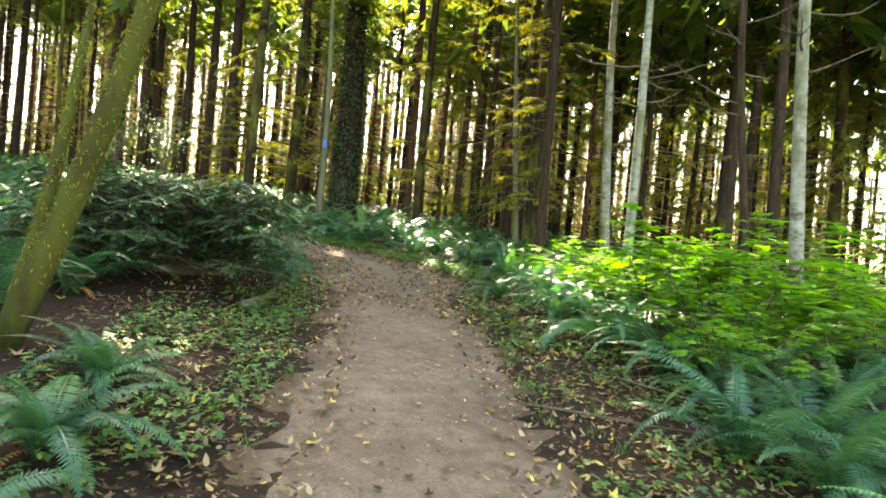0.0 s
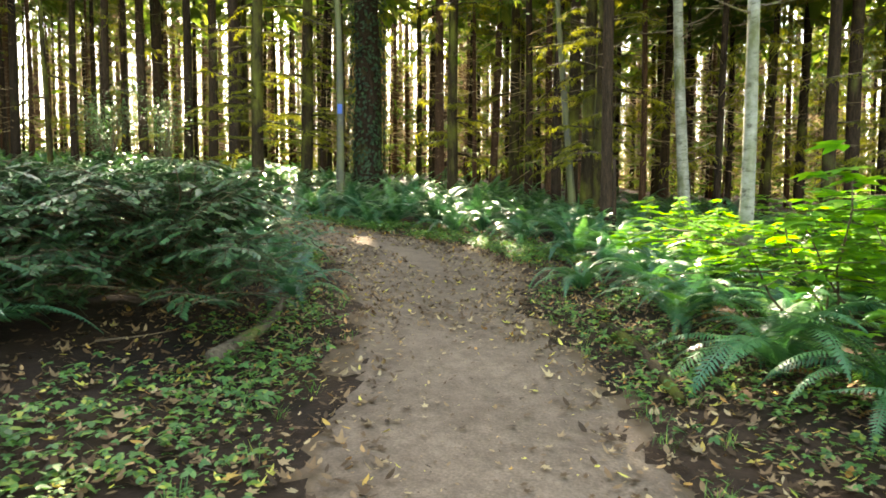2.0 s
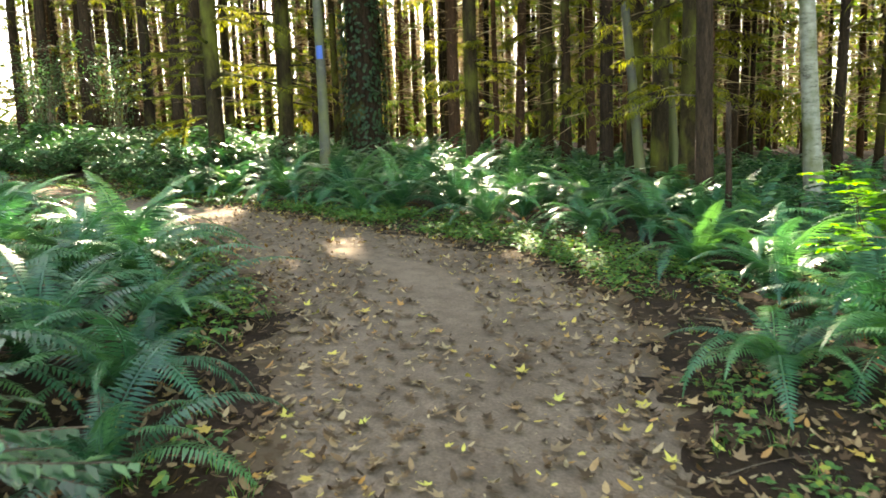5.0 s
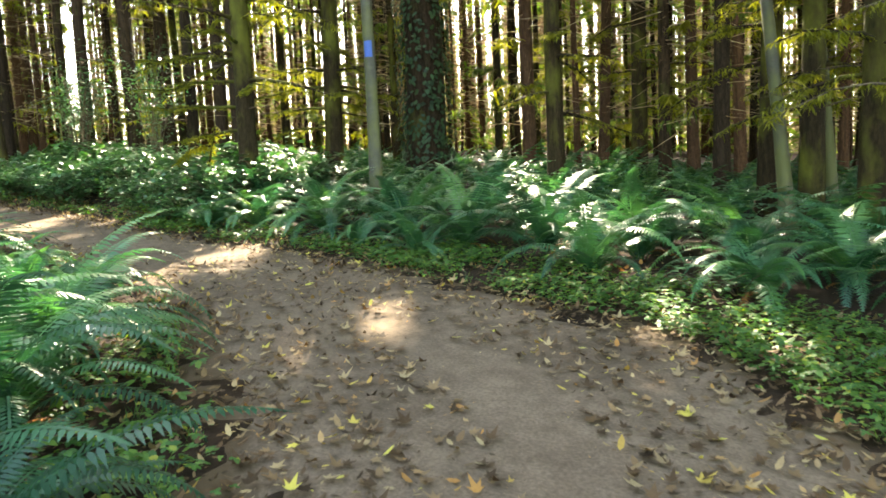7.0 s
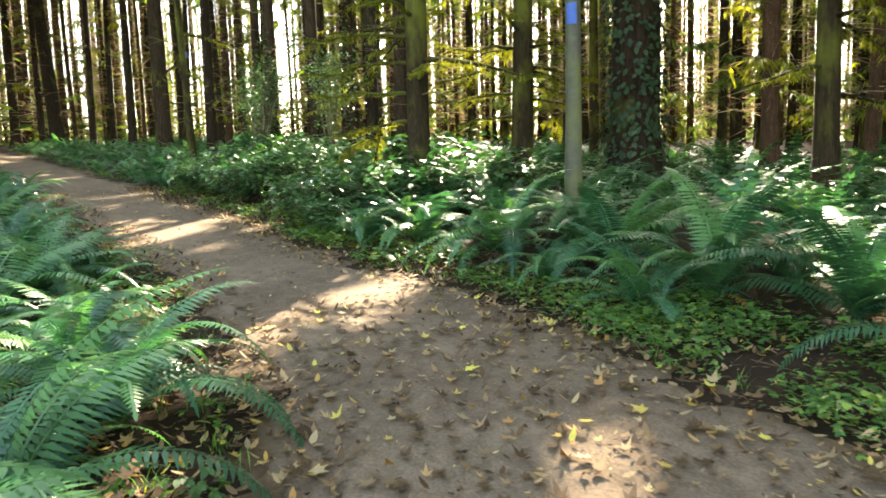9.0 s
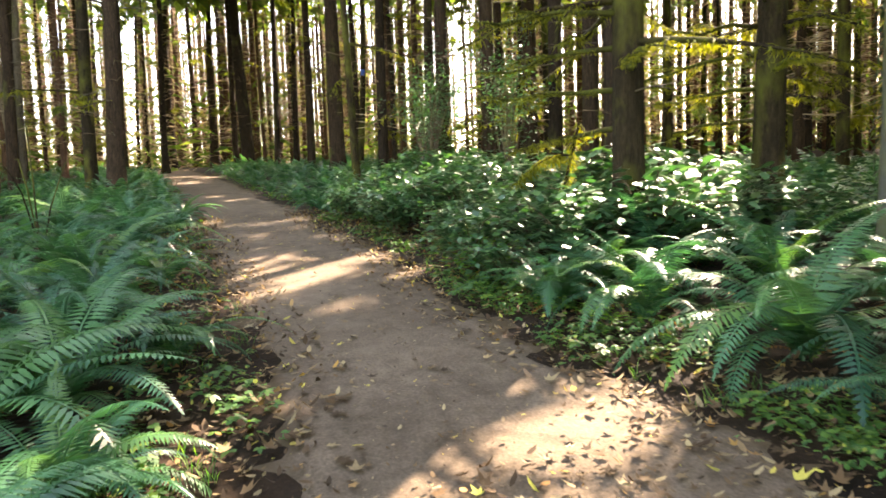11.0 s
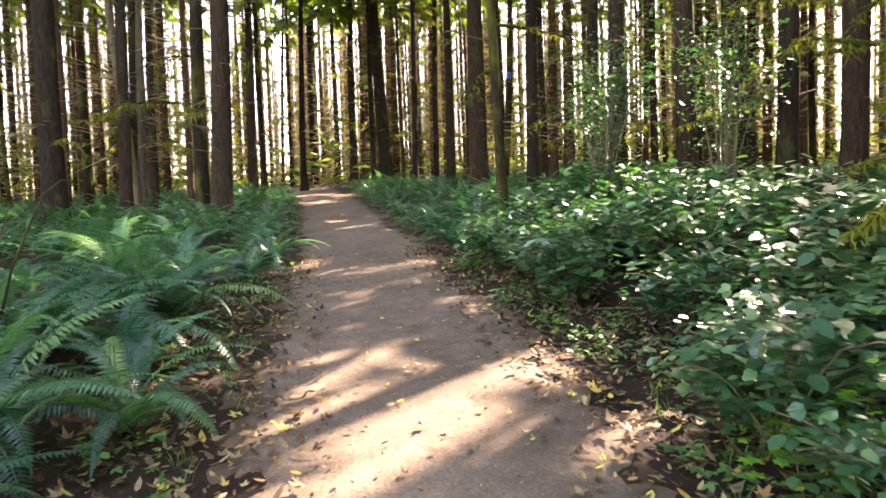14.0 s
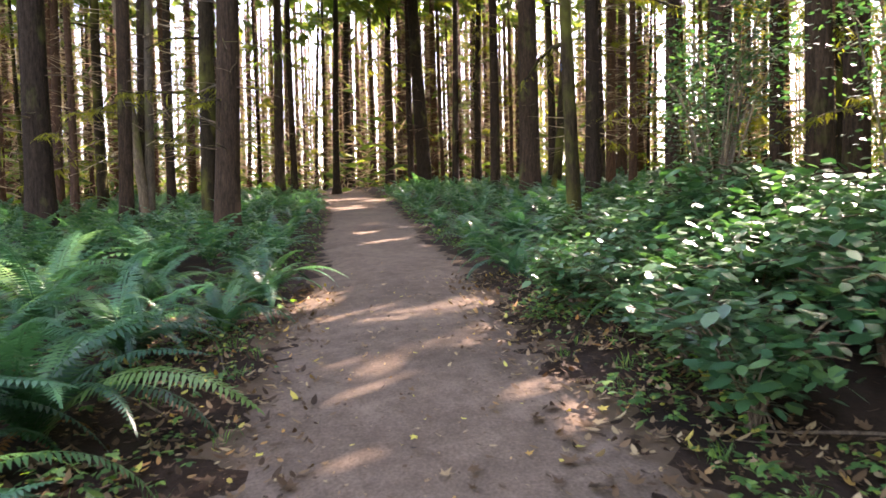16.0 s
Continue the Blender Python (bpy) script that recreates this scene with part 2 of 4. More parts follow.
def kites(base, way, side, length, width, droop=0.0, belly=0.42):
    """Pointed blades: base, two shoulders, a tip that droops."""
    length, width = np.broadcast_to(length, len(base))[:, None], np.broadcast_to(width, len(base))[:, None]
    mid, tip = base + way * length * belly, base + way * length
    tip = tip - np.array([0, 0, 1.0]) * length * droop
    return np.stack([base, mid + side * width / 2, tip, mid - side * width / 2], 1)


def ovals(base, way, side, length, width, droop=0.12):
    """Six-cornered leaves with a rounded outline."""
    length, width = np.broadcast_to(length, len(base))[:, None], np.broadcast_to(width, len(base))[:, None]
    down = np.array([0, 0, 1.0]) * length * droop
    a, b, tip = base + way * length * 0.28, base + way * length * 0.68 - down * 0.4, base + way * length - down
    return np.stack([base, a + side * width * 0.46, b + side * width * 0.42, tip, b - side * width * 0.42, a - side * width * 0.46], 1)


def scattered(n, tilt):
    """Ways and sides for n leaves that lie within tilt of level."""
    a, e = RNG.uniform(0, 2 * np.pi, n), RNG.uniform(-tilt, tilt, n)
    way = np.stack([np.cos(a) * np.cos(e), np.sin(a) * np.cos(e), np.sin(e)], 1)
    r = RNG.uniform(-tilt, tilt, n)[:, None]
    flat = np.stack([-np.sin(a), np.cos(a), 0 * a], 1)
    return way, unit(flat * np.cos(r) + np.cross(way, flat) * np.sin(r))


def tube(points, radii, sides=6):
    """Quads of a tapering round bar along points."""
    p, r = np.array(points, float), np.broadcast_to(radii, len(points)).astype(float)
    along = unit(np.gradient(p, axis=0))
    ref = np.where(np.abs(along[:, 2:]) > 0.8, np.array([[1.0, 0, 0]]), np.array([[0, 0, 1.0]]))
    u = unit(np.cross(along, ref))
    v = np.cross(along, u)
    a = np.arange(sides) * 2 * np.pi / sides
    rings = p[:, None] + r[:, None, None] * (np.cos(a)[None, :, None] * u[:, None] + np.sin(a)[None, :, None] * v[:, None])
    return rings


def tubes(name, bars, sides=6):
    """One mesh of several closed bars, each (points, radii)."""
    verts, faces = [], []
    for points, radii in bars:
        rings = tube(points, radii, sides)
        first, n = len(verts), len(rings)
        verts += [tuple(v) for v in rings.reshape(-1, 3)]
        for i in range(n - 1):
            for j in range(sides):
                k = (j + 1) % sides
                faces.append((first + i * sides + j, first + i * sides + k, first + (i + 1) * sides + k, first + (i + 1) * sides + j))
        faces.append(tuple(first + j for j in reversed(range(sides))))
        faces.append(tuple(first + (n - 1) * sides + j for j in range(sides)))
    me = bpy.data.meshes.new(name)
    me.from_pydata(verts, [], faces)
    me.polygons.foreach_set("use_smooth", [True] * len(faces))
    return me


def part(name, me, mat, parent, label=""):
    """One mesh as a part of a thing."""
    if not me.materials:
        me.materials.append(mat)
    ob = new(name, me)
    ob.parent = parent
    return tagged(ob, label)


def thing(name, x, y, label, category, group="", turn=0.0, scale=1.0, sink=0.03):
    ob = new(name)
    ob.empty_display_size = 0.2
    ob.matrix_basis = pose(x, y, ground_z(x, y) - sink, 0, 0, turn) @ Matrix.Scale(scale, 4)
    return tagged(ob, label, category, group)


def single(name, me, mat, label, category, kind="", group=""):
    me.materials.append(mat)
    return tagged(new(name, me), label, category, group, kind)


# ---- ground and trail ----
def axis(lo, hi, fine_lo, fine_hi, step):
    """Steps that are fine in the middle and widen outwards."""
    mid = np.arange(fine_lo, fine_hi + step / 2, step)
    up, down = [fine_hi], [fine_lo]
    while up[-1] < hi:
        up.append(up[-1] + max(step, (up[-1] - fine_hi) * 0.35))
    while down[-1] > lo:
        down.append(down[-1] - max(step, (fine_lo - down[-1]) * 0.35))
    return np.concatenate([np.array(down[:0:-1]), mid, np.array(up[1:])])


def build_ground():
    xs, ys = axis(-600, 500, -26, 8, 0.22), axis(-500, 600, -4, 24, 0.22)
    verts = []
    for y in ys:
        for x in xs:
            near = -52 < x < 10 and -8 < y < 30
            d = off_trail(x, y)[0] if near else 9.0
            z = ground_z(x, y, d)
            reach = math.hypot(x, y)
            verts.append((x, y, z if reach < 60 else z * (60 / reach) ** 0.6))
    w = len(xs)
    faces = [(j * w + i, j * w + i + 1, (j + 1) * w + i + 1, (j + 1) * w + i) for j in range(len(ys) - 1) for i in range(w - 1)]
    me = bpy.data.meshes.new("ground")
    me.from_pydata(verts, [], faces)
    me.polygons.foreach_set("use_smooth", [True] * len(faces))
    single("ground", me, DUFF, "dark brown forest floor of needles and rotting leaves", "ground", "structure")


def build_trail():
    n, across = 620, 20
    left, right = (np.stack([np.interp(np.linspace(0, len(l) - 1, n), np.arange(len(l)), l[:, k]) for k in (0, 1)], 1) for l in (LEFT_LINE, RIGHT_LINE))
    verts, faces, verge = [], [], []
    for i, (a, b) in enumerate(zip(left, right)):
        for j in range(across + 1):
            u = -0.06 + 1.12 * j / across
            x, y = a + (b - a) * u
            s = abs(2 * u - 1)
            verge.append(min(1.0, max(0.0, (s - 0.78) / 0.3)))
            edge = noise.noise((x * 2.2, y * 2.2, 5)) * 0.035 + noise.noise((x * 6, y * 6, 9)) * 0.03
            verts.append((x, y, GX * x + GY * y + 0.02 - 0.035 * max(0.0, s - 0.72) / 0.4 + edge * min(1.0, max(0.0, s - 0.55) * 4) + 0.006 * noise.noise((x * 1.7, y * 1.7, 2)) + 0.004 * noise.noise((x * 7, y * 7, 4))))
    w = across + 1
    faces = [(i * w + j, (i + 1) * w + j, (i + 1) * w + j + 1, i * w + j + 1) for i in range(n - 1) for j in range(across)]
    me = bpy.data.meshes.new("trail")
    me.from_pydata(verts, [], faces)
    me.polygons.foreach_set("use_smooth", [True] * len(faces))
    me.attributes.new("verge", "FLOAT", "POINT").data.foreach_set("value", verge)
    single("trail", me, DIRT, "packed brown dirt walking trail with worn edges", "trail", "structure")


build_ground()
build_trail()

# ---- where the sun comes down to the ground: x, y, radius of each gap in the canopy ----
GAPS = [(-3.4, 11.08, 0.5), (-3.75, 11.97, 0.28), (-3.96, 13.05, 0.3), (-6.2, 14.23, 0.28), (-6.9, 13.83, 0.24), (-1.1, 13.3, 0.5), (0.53, 11.35, 0.2), (-1.0, 13.6, 0.2), (-3.5, 12.03, 0.22),
        (-10.7, 14.16, 0.4), (-7.1, 13.85, 0.3), (-6.43, 14.25, 0.3), (-5.95, 13.56, 0.34), (-6.24, 12.39, 0.24), (-6.6, 13.1, 0.24), (-11.75, 14.1, 0.45), (-16.55, 15.5, 0.55), (-16.6, 14.8, 0.4), (-13.4, 13.5, 0.2)]
GAPS += [(-32.3, 16.4, 0.7), (-22.2, 15.5, 0.5), (-24.4, 15.5, 0.4), (-10.5, 12.85, 0.3), (-7.31, 14.1, 0.3), (-10.8, 14.0, 0.3), (-16.2, 13.5, 0.3), (-18.1, 14.1, 0.3), (-11.0, 13.2, 0.35), (-14.9, 13.7, 0.2),
         (4.6, 10.2, 1.7), (6.5, 9.0, 1.6), (4.2, 7.9, 0.9), (2.5, 9.3, 0.8), (1.4, 11.8, 0.3), (-5.2, 16.2, 0.5), (-9.4, 16.0, 0.5), (-8.0, 15.4, 0.3), (-12.2, 16.4, 0.5), (-3.6, 7.2, 0.4), (-15.9, 16.6, 0.9), (-14.3, 17.4, 0.7), (-3.2, 10.95, 0.3), (-3.9, 12.4, 0.3), (-6.2, 14.0, 0.4), (-1.2, 13.4, 0.6), (-3.6, 9.3, 0.25), (-6.8, 13.7, 0.25), (-6.4, 11.0, 0.5), (-7.3, 11.1, 0.45), (-5.3, 10.8, 0.45), (-9.7, 15.1, 0.3)]


for _ in range(150):
    GAPS.append((RNG.uniform(-24, 6), RNG.uniform(4, 20), RNG.uniform(0.0, 0.16)))
GAPS = [g for i, g in enumerate(GAPS) if i < 51 or off_trail(g[0], g[1])[0] > 0.5]
FLECKS = np.random.default_rng(21)
while len(GAPS) < 420:
    x, y = FLECKS.uniform(-24, 6), FLECKS.uniform(5, 21)
    d, left = off_trail(x, y)
    if 0.6 < d < 6 and math.hypot(x + 2.2, y - 5.8) > 2.8 and not (left and -14 < x < -7.5) and not (x < -9 and FLECKS.random() < 0.5):
        GAPS.append((x, y, FLECKS.uniform(0.0, 0.26)))


# the gaps as seen from the sun: how far each cell of a fine grid lies outside the nearest gap
ACROSS = np.array(SUN.cross(Vector((0, 0, 1))).normalized())
UPWARD = np.cross(ACROSS, np.array(SUN))
CELL, HALF = 0.06, 900
OUTSIDE = np.full((2 * HALF, 2 * HALF), 9.0, np.float32)
for gx, gy, gr in GAPS:
    middle = np.array([gx, gy, GX * gx + GY * gy + 0.3])
    a, b, w = middle @ ACROSS / CELL + HALF, middle @ UPWARD / CELL + HALF, int((gr + 0.5) / CELL) + 1
    i0, j0 = int(a) - w, int(b) - w
    i, j = np.meshgrid(np.arange(i0, i0 + 2 * w), np.arange(j0, j0 + 2 * w), indexing="ij")
    window = OUTSIDE[i0:i0 + 2 * w, j0:j0 + 2 * w]
    np.minimum(window, np.hypot(i - a, j - b) * CELL - gr, out=window)


def lit(points, spare=0.25):
    """Which of the points stand in the way of the sun to a gap."""
    i, j = ((points @ way / CELL + HALF).astype(int) for way in (ACROSS, UPWARD))
    held = (i >= 0) & (i < 2 * HALF) & (j >= 0) & (j < 2 * HALF)
    return held & (OUTSIDE[i.clip(0, 2 * HALF - 1), j.clip(0, 2 * HALF - 1)] < spare)


# ---- trees ----
def lean_line(height, lean, sway, n=14):
    """The middle line of a trunk, from its foot."""
    h = np.concatenate([[-0.25, 0.0, 0.15, 0.5], np.linspace(1.4, height, n)])
    a, b = RNG.uniform(0, 6.28, 2)
    return np.stack([lean[0] * h + sway * np.sin(h * 0.35 + a), lean[1] * h + sway * np.sin(h * 0.3 + b), h], 1) - np.array([sway * np.sin(a), sway * np.sin(b), 0])


def trunk_mesh(name, line, radius, sides=12):
    h = line[:, 2]
    r = radius * (1 - 0.75 * np.clip(h, 0, None) / h[-1]) * (1 + 0.55 * np.exp(-np.clip(h, 0, None) * 3.5))
    rings = tube(line, r, sides)
    a = np.arange(sides) * 2 * np.pi / sides
    f = RNG.uniform(0, 6.28, 3)
    for i in range(len(rings)):
        flute = 1 + (0.05 + 0.12 * math.exp(-max(h[i], 0) * 2.5)) * np.sin(3 * a + f[0]) + 0.035 * np.sin(5 * a + f[1] + h[i])
        rings[i] = line[i] + (rings[i] - line[i]) * flute[:, None]
    n = len(rings)
    verts = [tuple(v) for v in rings.reshape(-1, 3)]
    faces = [(i * sides + j, i * sides + (j + 1) % sides, (i + 1) * sides + (j + 1) % sides, (i + 1) * sides + j) for i in range(n - 1) for j in range(sides)]
    faces.append(tuple((n - 1) * sides + j for j in range(sides)))
    me = bpy.data.meshes.new(name)
    me.from_pydata(verts, [], faces)
    me.polygons.foreach_set("use_smooth", [True] * len(faces))
    return me


def branch_line(start, way, length, drop, n=6):
    u = np.linspace(0, 1, n)[:, None]
    wob = np.cumsum(RNG.normal(0, 0.03 * length, (n, 3)), 0) * u
    return start + way * length * u + np.array([0, 0, -1.0]) * drop * length * u**2 + wob


def limbs(line, radius, low, high, count, length, drop, dense, blade=1.0):
    """Branches up a trunk, each with its twigs and the sprays that hang from them: bars, and blades."""
    out = []
    for _ in range(count):
        bars, blades = [], []
        h = RNG.uniform(low, high)
        foot = np.array([np.interp(h, line[:, 2], line[:, 0]), np.interp(h, line[:, 2], line[:, 1]), h])
        a = RNG.uniform(0, 6.28)
        way = np.array([math.cos(a), math.sin(a), RNG.uniform(-0.1, 0.25)])
        size = length * RNG.uniform(0.4, 1.0)
        p = branch_line(foot, way, size, drop * RNG.uniform(0.4, 1.3), 5)
        bars.append((p, np.linspace(0.018, 0.004, len(p)) * (0.6 + size * 0.35)))
        for _ in range(RNG.integers(1, 4)):
            u = RNG.uniform(0.3, 0.9)
            q = p[int(u * (len(p) - 1))]
            b = a + RNG.choice([-1, 1]) * RNG.uniform(0.4, 1.1)
            twig = branch_line(q, np.array([math.cos(b), math.sin(b), RNG.uniform(-0.2, 0.2)]), size * RNG.uniform(0.2, 0.45), drop, 3)
            bars.append((twig, np.linspace(0.008, 0.003, 3)))
            if dense:
                blades.append(hang(twig, dense, size * blade))
        if dense:
            blades.append(hang(p, dense * 2, size * blade))
        out.append((bars, blades))
    return out


def dead_twigs(line, low, high, n):
    """Thin bare twigs that stand out from a trunk, some forking from others."""
    h, a = RNG.uniform(low, high, n), RNG.uniform(0, 6.28, n)
    base = np.stack([np.interp(h, line[:, 2], line[:, 0]), np.interp(h, line[:, 2], line[:, 1]), h], 1)
    way = unit(np.stack([np.cos(a), np.sin(a), RNG.normal(0.05, 0.25, n)], 1))
    fork = RNG.random(n) < 0.5
    base = base + way * np.where(fork, RNG.uniform(0.3, 1.0, n), 0)[:, None]
    b = a + np.where(fork, RNG.uniform(-1, 1, n), 0)
    way = unit(np.stack([np.cos(b), np.sin(b), way[:, 2]], 1))
    return kites(base, way, np.array([[0, 0, 1.0]]) + 0 * way, RNG.uniform(0.5, 1.7, n), RNG.uniform(0.012, 0.03, n), 0.12, 0.1)


def hang(p, n, size=1.0):
    """Small drooping blades along a branch."""
    u = RNG.uniform(0.15, 1.0, n) * (len(p) - 1.001)
    i = u.astype(int)
    base = p[i] + (p[i + 1] - p[i]) * (u - i)[:, None] + RNG.normal(0, 0.015, (n, 3))
    way, side = scattered(n, 0.5)
    way = unit(way + np.array([0, 0, -0.55]))
    k = 0.6 + 0.5 * size
    return kites(base, way, side, RNG.uniform(0.08, 0.26, n) * k, RNG.uniform(0.012, 0.036, n) * k, 0.25)


def crown(x, y, z, line, low, high, spread, n):
    """Sprays of a high crown, wide below and narrow on top, open where the sun comes through."""
    h = low + (high - low) * RNG.uniform(0, 1, n) ** 1.15
    a, out = RNG.uniform(0, 6.28, n), spread * RNG.uniform(0.1, 1, n) ** 0.6 * (1.08 - (h - low) / (high - low))
    base = np.stack([np.interp(h, line[:, 2], line[:, 0]) + out * np.cos(a), np.interp(h, line[:, 2], line[:, 1]) + out * np.sin(a), h - out * 0.25], 1)
    base += RNG.normal(0, 0.12, base.shape)
    base = base[~lit(base + np.array([x, y, z]), 0.3)]
    n = len(base)
    way, side = scattered(n, 0.6)
    way = unit(way + np.array([0, 0, -0.3]))
    k = [kites(base, way, side, RNG.uniform(0.8, 1.6, n), RNG.uniform(0.35, 0.7, n), 0.2)]
    for turn in (0.7, -0.7):
        w2 = unit(way + side * turn)
        k.append(kites(base + way * 0.2, w2, np.cross(w2, np.cross(way, side)), RNG.uniform(0.5, 1.0, n), RNG.uniform(0.2, 0.42, n), 0.25))
    return np.concatenate(k)


def unshaded(faces, x, y):
    """The faces of a tree at x, y that leave the sun its way to the gaps."""
    return faces[~lit(faces[:, 0] + np.array([x, y, GX * x + GY * y]), 0.1)]


def conifer(x, y, r, lean=(0, 0), bark_mat=None, low=1.6, moss=0, dead=14, height=None, group="forest conifers", label="", leafy=250, sway=0.05, name="conifer_tree", split=False, dense=16, mat2=None, reach=2.1, blade=1.0, top=0.0, spread=2.9):
    """A tall straight forest conifer: bare trunk, dead or mossy lower branches, a high crown."""
    height = height or RNG.uniform(19, 26)
    tree = thing(name, x, y, label or "tall forest conifer with dark furrowed bark among ferns", "tree", group, sink=0.0)
    line = lean_line(height, lean, sway)
    part("trunk", trunk_mesh("trunk", line, r), bark_mat or BARK, tree)
    dry = limbs(line, r, low, 11, dead, 1.5, 0.12, 0) if split else []
    green = limbs(line, r, low, 10.5, moss, reach, 0.3, dense, blade) if moss else []
    if split:
        for bars, blades in dry + green:
            furred = blades and bark_mat is BARK_MOSS
            limb = part("branch", tubes("branch", [(p, w * (2.0 if furred else 1.0)) for p, w in bars], 5 if furred else 3), BARK_MOSS if furred else TWIG, tree)
            if blades:
                tagged(part("moss", polys("moss", np.concatenate(blades)), mat2 or HANGING, limb, "yellow-green hanging moss and sprays"), kind="stuff")
    else:
        joined = [b for bars, _ in green for b in bars[:1]]
        tagged(part("branch", tubes("branch", joined, 3), TWIG, tree, "mossy lower branches"), kind="stuff")
        tagged(part("twig", polys("twig", unshaded(dead_twigs(line, low, 13, dead * 8), x, y)), DRY_TWIG, tree, "thin dead lower twigs"), kind="stuff")
        blades = [unshaded(k, x, y) for _, some in green for k in some]
        if blades:
            tagged(part("foliage", polys("foliage", np.concatenate(blades)), mat2 or HANGING, tree, "yellow-green sprays on the lower branches"), kind="stuff")
    if leafy:
        part("crown", polys("crown", crown(x, y, GX * x + GY * y, line, RNG.uniform(8.0, 10.5) + top, height + 0.5, spread, leafy)), NEEDLE, tree)
    return tree


# trees that stand out, one by one: x, y, radius, lean to x, lean to y
MARKED = [(-9.3, 16.7, 0.175, 0.0, 0.0), (-9.55, 19.5, 0.2, 0.0, 0.01), (-4.3, 25.2, 0.21, 0.02, 0.0), (-12.9, 20.1, 0.22, 0, 0), (-20.0, 23.7, 0.23, 0, 0), (-16.5, 21.7, 0.18, 0, 0), (-15.2, 21.6, 0.19, 0.01, 0),
          (-4.8, 20.3, 0.17, 0, 0), (-1.1, 20.0, 0.17, 0, 0), (-0.5, 19.0, 0.17, 0, 0), (0.1, 17.2, 0.16, 0, 0), (0.4, 16.5, 0.13, -0.02, 0), (5.0, 18.6, 0.15, 0, 0), (5.8, 20.5, 0.17, 0, 0), (5.9, 15.5, 0.15, 0, 0)]
MOSSY = {0, 1, 2, 7, 8, 9, 10}
TRAILSIDE = [(-25.5, 8.9, 0.32, 0, 0), (-35.5, 7.8, 0.21, 0.02, 0), (-26.4, 10.3, 0.18, 0, 0), (-33.5, 10.3, 0.17, 0, 0), (-25.1, 12.2, 0.2, 0, 0.01), (-22.9, 12.66, 0.26, 0.0, 0.025), (-37.5, 13.8, 0.24, 0, 0), (-31.9, 25.0, 0.15, 0, 0),
             (-44.5, 21.4, 0.45, 0.0, -0.04), (-28.4, 20.8, 0.36, 0, 0), (-23.1, 22.0, 0.19, 0, 0), (-19.0, 20.1, 0.2, 0, 0), (-23.4, 25.0, 0.19, 0, 0), (-17.8, 20.8, 0.22, 0, 0), (-35.2, 22.1, 0.23, 0, 0), (-38.6, 21.4, 0.18, 0, 0)]
FARTHER = [(-44.6, 14.6, 0.18), (-45.5, 16.8, 0.19), (-49.4, 20.4, 0.28), (-45.2, 20.8, 0.19), (-42.1, 23.6, 0.18), (-35.3, 24.6, 0.17), (-36.3, 26.8, 0.27), (-41.0, 31.0, 0.27), (-58.4, 19.0, 0.32), (-57.6, 20.6, 0.25), (-29.5, 28.5, 0.15), (-30.5, 25.4, 0.14),
           (-7.0, 24.6, 0.19), (-5.8, 27.3, 0.17), (-3.1, 26.0, 0.16), (0.2, 26.6, 0.12), (2.7, 20.7, 0.1), (-6.5, 27.1, 0.1), (-3.6, 24.7, 0.15), (-2.0, 25.9, 0.15), (-27.0, 22.1, 0.2), (-28.7, 10.3, 0.16)]
STANDING = [(-18.66, 17.5), (-9.0, 22.6), (-7.2, 17.2), (2.05, 17.8), (3.0, 11.4), (5.5, 8.7), (5.0, 9.4), (-31.9, 23.2), (-0.8, 17.8)]


def mossy_limb(tree, start, way, length):
    """A bough wrapped in moss that reaches out level over the ferns, with drooping strands."""
    p = branch_line(np.array(start), np.array(way), length, 0.08, 8)
    bars = [(p, np.linspace(0.035, 0.012, 8))]
    for i in (3, 4, 6):
        side = np.array([-way[1], way[0], 0.1]) * RNG.choice([-1, 1])
        bars.append((branch_line(p[i], np.array(way) * 0.7 + side * 0.6, length * 0.4, 0.2, 4), np.linspace(0.016, 0.006, 4)))
    limb = part("branch", tubes("branch", bars, 6), MOSS_BARK, tree, "thick bough wrapped in green moss")
    strands = np.concatenate([hang(q, 420 if len(q) == 8 else 150, -0.6) for q, _ in bars])
    tagged(part("moss", polys("moss", strands), HANGING, limb, "drooping yellow-green moss"), kind="stuff")


